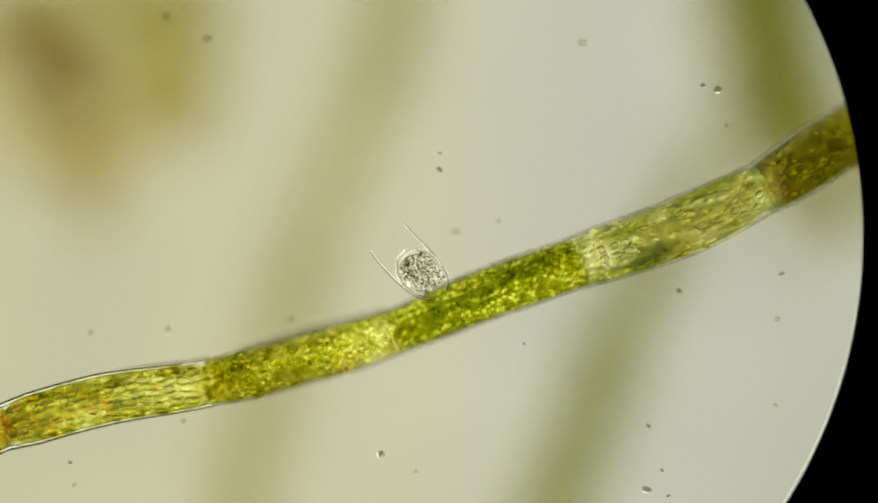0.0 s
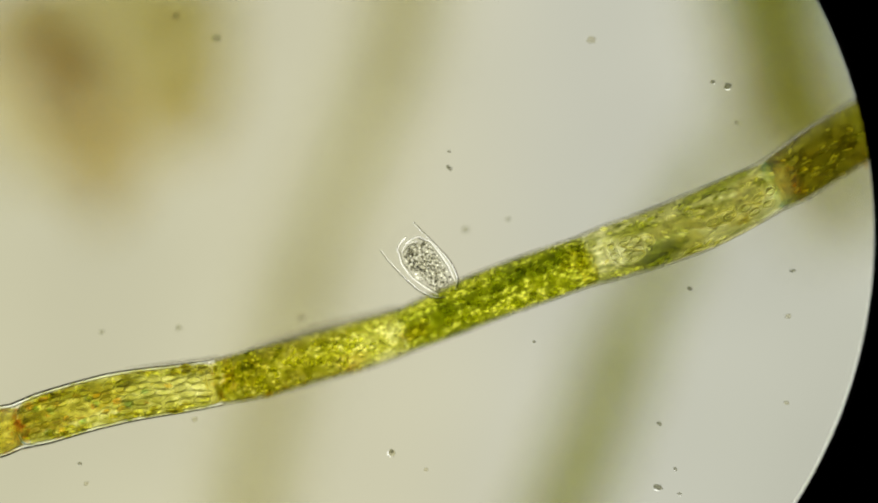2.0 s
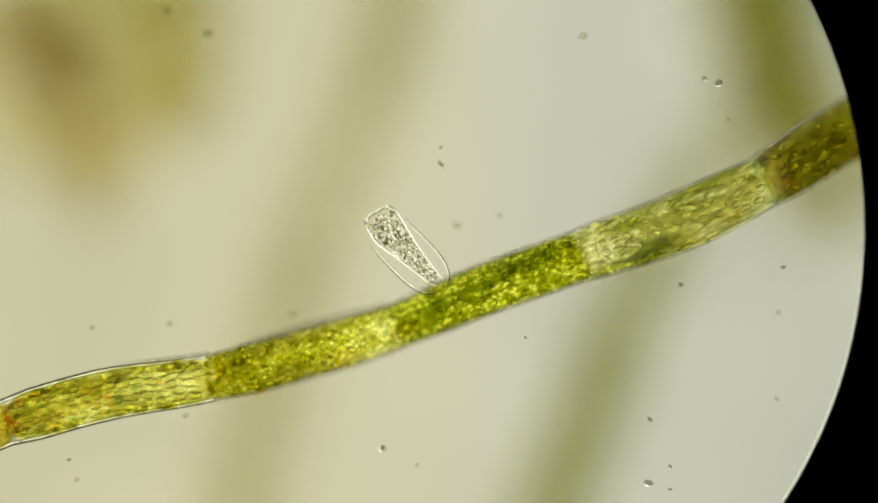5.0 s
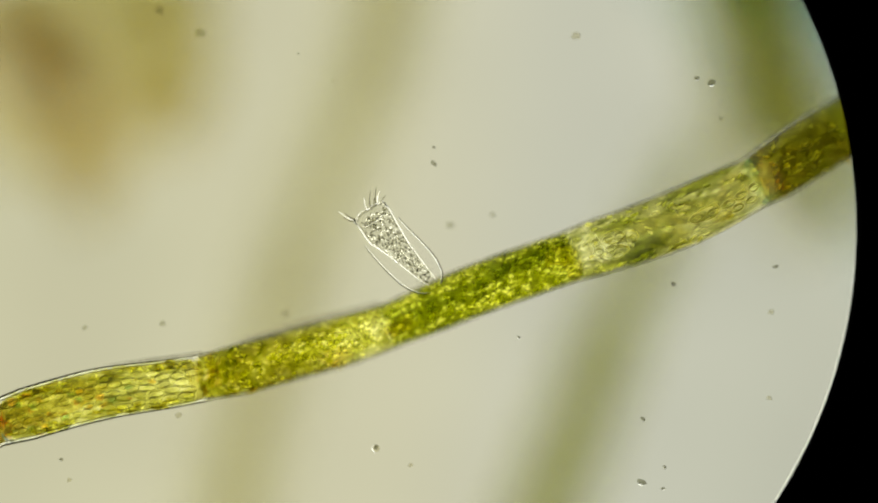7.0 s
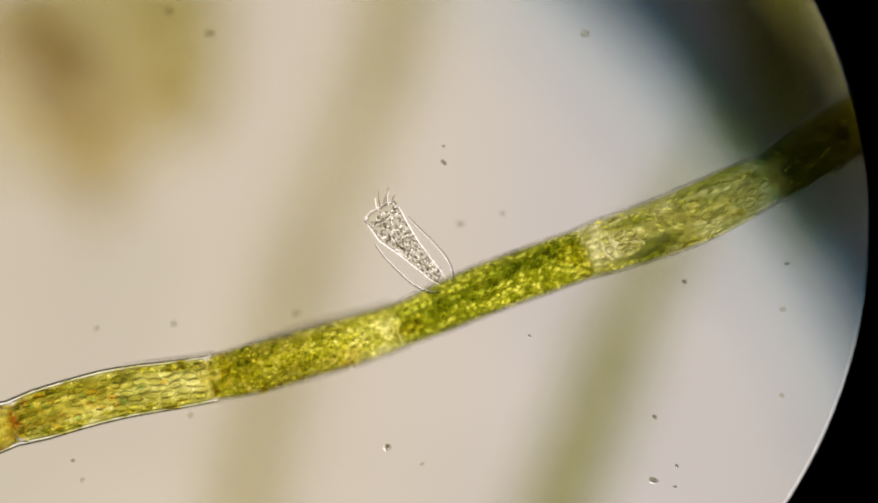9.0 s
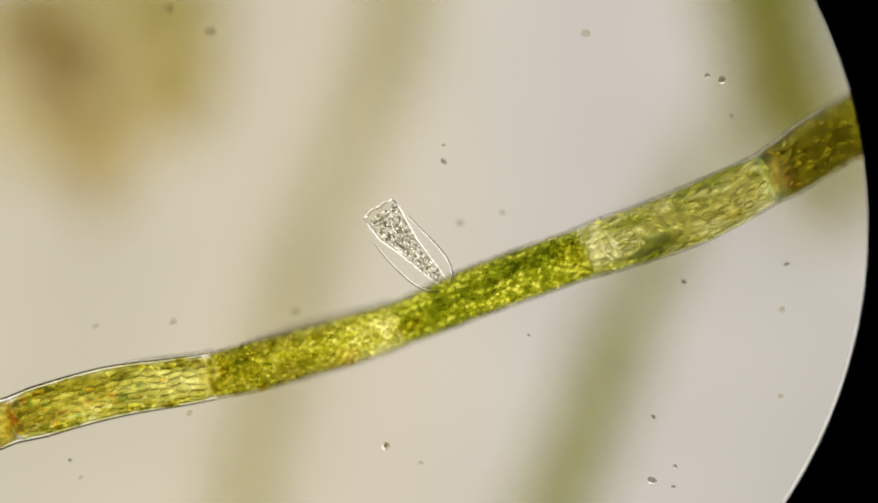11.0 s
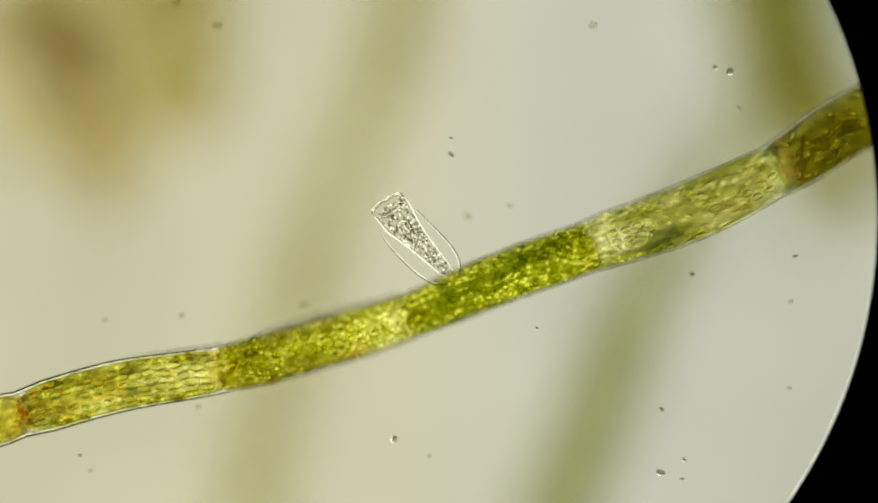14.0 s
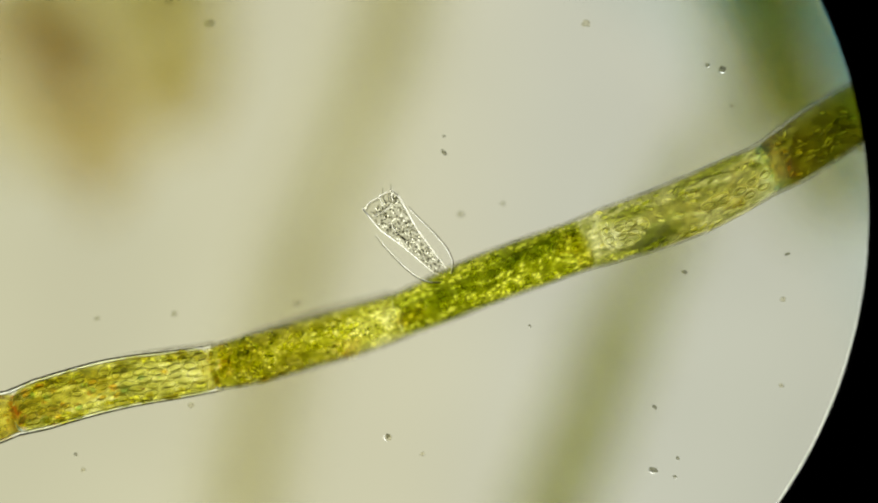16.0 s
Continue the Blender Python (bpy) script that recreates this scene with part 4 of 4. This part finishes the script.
def ciliate():
    rng = random.Random(21)
    top = tagged(new("ciliate"), "pale granular trumpet-shaped ciliate stretching from its lorica", "ciliate")

    def pieces(name, mesh_of, material, spots, label=""):
        for sp in spots:
            ob = part(name, mesh_of(), material, top, label)
            MOVING.append((ob, sp))

    def drawn():
        while True:
            sg = rng.uniform(0.03, 0.96)
            if rng.random() < 0.32 + 0.68 * sg:
                return sg

    for side in (-1, 1):
        for i in range(24):
            sg = 0.02 + 0.98 * math.sin(math.pi / 2 * i / 23)
            pieces("membrane", lambda: cap_of(blob((6.4 * MM, 1.7 * MM, 3.0 * MM), i, 0.04, 2)), MEMBRANE, [("edge", sg, side)])
            if i < 18:
                pieces("membrane_seam", lambda: cap_of(blob((5.6 * MM, 0.8 * MM, 1.4 * MM), i, 0.1, 2)), GRAIN, [("edge", sg, side * 0.90)])
    # the open rim: a wide lobe, a notch at the tuft, a small lobe
    bulge = lambda ac: 3.0 * math.sin(math.pi * (ac + 0.97) / 1.09) if ac < 0.12 else 3.0 * math.sin(math.pi * (ac - 0.12) / 0.87)
    for i in range(13):
        pieces("mouth_rim", lambda: cap_of(blob((3.8 * MM, 1.0 * MM, 3.0 * MM), i, 0.3, 2)), MEMBRANE, [("rim", 1.0, -0.96 + 0.16 * i, 0.8 * (i % 2) - bulge(-0.96 + 0.16 * i))])
    # dark specks that also draw the shade line just below the rim
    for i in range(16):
        pieces("rim_shade_speck", lambda: cap_of(blob((2.6 * MM, 1.2 * MM, 2.0 * MM), i, 0.5, 2)), GRAIN, [("rim", 1.0, -0.95 + 0.127 * i, 3.0 + 1.4 * (i % 2) - bulge(-0.95 + 0.127 * i))])
    for i, ac in enumerate((-0.97, -0.86, 0.88, 0.98)):
        pieces("lip_knob", lambda: cap_of(blob((3.6 * MM, 2.4 * MM, 3.0 * MM), i + 60, 0.3, 2)), CLEAR_GRAIN, [("rim", 1.0, ac, (1.5, -1.0, -2.0, 2.5)[i])])
    for i in range(285):
        sg, ac = drawn(), rng.uniform(-0.80, 0.86)
        w = rng.uniform(1.6, 2.7)
        pieces("grain", lambda: blob((w * MM, w * 0.8 * MM, w * 0.8 * MM), i, 0.5, 1), GRAIN, [("in", sg, ac, rng.uniform(-0.5, 0.7))])
    for i in range(34):
        sg, ac = rng.uniform(0.80, 0.985), rng.uniform(-0.93, 0.1)
        w = rng.uniform(1.4, 2.3)
        pieces("grain", lambda: blob((w * MM, w * 0.8 * MM, w * 0.8 * MM), i + 40, 0.5, 1), GRAIN, [("in", sg, ac, rng.uniform(-0.4, 0.6))])
    for i in range(140):
        sg, ac = drawn(), rng.uniform(-0.9, 0.9)
        w = rng.uniform(1.5, 2.5)
        pieces("vacuole", lambda: cap_of(blob((w * MM, w * 0.8 * MM, w * 0.8 * MM), i, 0.3, 1)), CLEAR_GRAIN, [("in", sg, ac, rng.uniform(0.0, 0.8))])
    for i in range(9):
        ac = -0.62 + 0.14 * i
        for off, m in ((0.0, GRAIN), (0.035, MEMBRANE)):
            pieces("peristome", lambda: cap_of(blob((4.6 * MM, 1.2 * MM, 2 * MM), i, 0.2, 1)), m, [("arc", 0.90 - 0.12 * (ac + 0.05) ** 2 + off, ac)])
    for i in range(14):
        pieces("plasm", lambda: blob((13 * MM, 15 * MM, 5 * MM), i, 0.3, 2), PLASM, [("in", 0.08 + 0.86 * i / 13, (-0.3, 0.3)[i % 2], -0.2)])
    for i, (ac, lean, long) in enumerate(((-0.98, 22, 34), (-0.93, 8, 26), (-0.99, 38, 22), (-0.84, 30, 18), (0.0, -28, 24), (0.2, -36, 32), (0.36, -42, 22), (0.5, -50, 34), (0.66, -46, 26), (0.8, -58, 18))):
        path = spline([(0, 0, 0), (0.45 * long * MM, (1.2 + 0.5 * (i % 3)) * MM, 0), (long * MM, (-1.6 + 1.1 * (i % 4)) * MM, 0)], 10)
        pieces("cilium", lambda: tube(path, lambda f: MM * (1.3 - 0.85 * f), 6, True), HAIR if i % 4 else MEMBRANE, [("hair", 1.0, ac, lean, i, long)])


ciliate()


def piece_pose(sp, t):
    kind, sg, ac = sp[:3]
    if kind == "edge":
        a, b = spot(t, max(0, sg - 0.04), ac), spot(t, min(1, sg + 0.04), ac)
        return facing(spot(t, sg, ac), b - a)
    if kind == "rim":
        u = opening(t)
        at = lambda q: spot(t, 0.88 - 0.20 * q * q + (0.12 + 0.20 * q * q) * u, q * (0.80 + 0.20 * u))
        a, b = at(max(-1, ac - 0.12)), at(min(1, ac + 0.12))
        lift = ALONG * ((6 * (1 - ac * ac) - sum(sp[3:])) * MM * u)
        return facing(at(ac) + lift, b - a)
    if kind == "arc":
        up = (0.97 - 0.5 * (sg - 0.75) - sg) * min(1.0, max(0.0, (t - 2.5) / 3.0))
        a, b = spot(t, sg + up, ac - 0.06), spot(t, sg + up, ac + 0.06)
        return facing(spot(t, sg + up, ac, 0.5), b - a + ALONG * (-0.9 * (ac + 0.05) * (b - a).length))
    if kind == "in":
        u = opening(t)
        sg *= 1 - (1 - u) * (0.09 + 0.11 * ac * ac)
        return facing(spot(t, sg, ac * (0.95 + 0.05 * u), sp[3]), ALONG + ACROSS * 0.5 * math.sin(sg * 40 + ac * 9))
    rows = CORNER_OUT if ac < -0.5 else CROWN_OUT
    out = float(np.interp(t, [r[0] for r in rows], [r[1] for r in rows]))
    lean = (sp[3] + 9 * math.sin(2.7 * t + 1.9 * sp[4])) * out
    way = Matrix.Rotation(radians(lean), 3, "Z") @ ALONG
    root = spot(t, 1 - (1 - out) * (0.50 + 0.03 * sp[4]), ac * (0.35 + 0.65 * out))
    return facing(root + ALONG * ((4 * (1 - ac * ac)) * MM * out), way)


tuft = tagged(part("epiphyte_bump", blob((9 * MM, 4 * MM, 5 * MM), 5, 0.6, 2), CLEAR_GRAIN), "pale yellow epiphyte bump stuck to the filament", "epiphyte")
tuft.location, tuft.rotation_euler = at_plan(617, 668, -0.045), (0, 0, 0.3)


# ---- grains drifting in the water ----
def water_speck(x, y, size, z, material, seed, glint):
    rng = random.Random(seed * 7 + 3)
    top = tagged(new("water_speck"), "tiny dark grain drifting in the water" if material is SPECK else "tiny grey grain, slightly blurred, drifting in the water" if material is MID_SPECK else "tiny pale grain drifting in the water",
                 "speck", group="drifting grains")
    top.location, top.rotation_euler = at_plan(x, y, z * MM), (0, 0, rng.uniform(-0.9, 0.5))
    r = size / 2 * MM
    slim = rng.uniform(0.62, 0.9) if material is SPECK else rng.uniform(0.85, 1.1)
    if size == 13 and z == -6:
        part("shell", blob((r * 0.95, r * 0.95, r * 0.5), seed, 0.15, 3), PALE_SPECK, top)
        part("grain", blob((r * 0.55, r * 0.62, r * 0.5), seed, 0.5, 3), material, top).location = (-r * 0.4, r * 0.3, r * 0.5)
        # highlight drawn as a white arc beside the grain
        arc = [Vector((math.cos(a) * r * 1.15, math.sin(a) * r * 1.1, 0)) for a in np.linspace(-2.9, -1.1, 12)]
        part("edge_gleam", tube(arc, lambda f: r * 0.14 * (0.2 + math.sin(math.pi * f)), 8, True), WHITE_LINE, top)
        return top
    part("grain", blob((r * 1.2, r * slim, r * 0.7), seed, 0.7, 3, 1.4), material, top)
    if glint:
        # painted glint: a white arc along one side of the grain
        side = rng.uniform(-2.0, -1.2)
        arc = [Vector((math.cos(a) * r * 1.3, math.sin(a) * r * (slim + 0.25), 0)) for a in np.linspace(side - 0.7, side + 0.9, 10)]
        part("edge_gleam", tube(arc, lambda f: r * 0.16 * (0.2 + math.sin(math.pi * f)), 8, True), WHITE_LINE, top)
    return top


DARK_SPECKS = [(298, 30, 12, -40), (372, 70, 14, -44), (1256, 152, 7, 8), (1282, 160, 11, 2), (785, 303, 10, -21), (815, 413, 11, -56), (890, 395, 8, -50),
               (162, 594, 8, -34), (300, 587, 9, -34), (681, 812, 13, -6), (936, 614, 5, 0), (1213, 520, 8, -14), (1158, 761, 8, 0), (1155, 874, 13, -3),
               (1194, 886, 6, 0), (1182, 840, 6, 0), (1396, 489, 8, -15), (125, 826, 6, -6), (785, 274, 5, -18)]
PALE_SPECKS = [(1040, 76, 12, -26), (133, 866, 7, -10), (742, 842, 6, -14), (1385, 724, 8, -12), (1298, 225, 7, -20), (520, 570, 12, -45),
               (1388, 570, 8, -20), (328, 752, 9, -16)]
# grains that slowly drift away, and two that rise into the sharp plane and sink again: seconds, place on the plan, height
DRIFTS = {(1182, 840): ((0, 1182, 840), (3.5, 1190, 843), (7.5, 1197, 848), (12.5, 1197, 850), (16, 1199, 853)),
          (125, 826): ((0, 125, 826), (3.5, 119, 831), (7.5, 118, 829), (12.5, 112, 837), (16, 119, 838))}
RISING = {(530, 80): ((0, 530, 80, -600), (4.6, 543, 99, -300), (6, 545, 103, 0), (7.5, 544, 108, 0), (8.5, 540, 115, 0), (10, 537, 125, -300), (16, 530, 150, -600)),
          (622, 100): ((0, 622, 100, -600), (4.6, 613, 135, -300), (6, 609, 147, 0), (7.5, 603, 162, 0), (8.5, 599, 184, 0), (10, 592, 205, -300), (16, 570, 260, -600))}
DRIFTING = []
for k, (place, rows) in enumerate(RISING.items()):
    DRIFTING.append((water_speck(*place, 2.8, -600, SPECK, 70 + k, False), rows))
for i, (x, y, size, z) in enumerate(DARK_SPECKS + PALE_SPECKS):
    dark = i < len(DARK_SPECKS)
    speck = water_speck(x, y, size, z, PALE_SPECK if not dark else SPECK if z > -22 else MID_SPECK, i, dark and z > -12 and (size > 9 or size in (5, 6, 7)))
    if (x, y) in DRIFTS:
        DRIFTING.append((speck, [(*row, z) for row in DRIFTS[(x, y)]]))


def motions():
    walk(RIM, [(t, rim_pose(out)) for t, out, _ in RIM_ROWS])
    walk(RIM_EDGE, [(t, pose(behind * MM * (EYE - RIM_Z) / EYE, 0, 0)) for t, _, behind in RIM_ROWS])
    for speck, rows in DRIFTING:
        turn = speck.rotation_euler.to_matrix().to_4x4()
        walk(speck, [(t, Matrix.Translation(at_plan(x, y, z * MM)) @ turn) for t, x, y, z in rows])
    for ob, sp in MOVING:
        walk(ob, [(t, piece_pose(sp, t)) for t in BODY_TIMES])


motions()
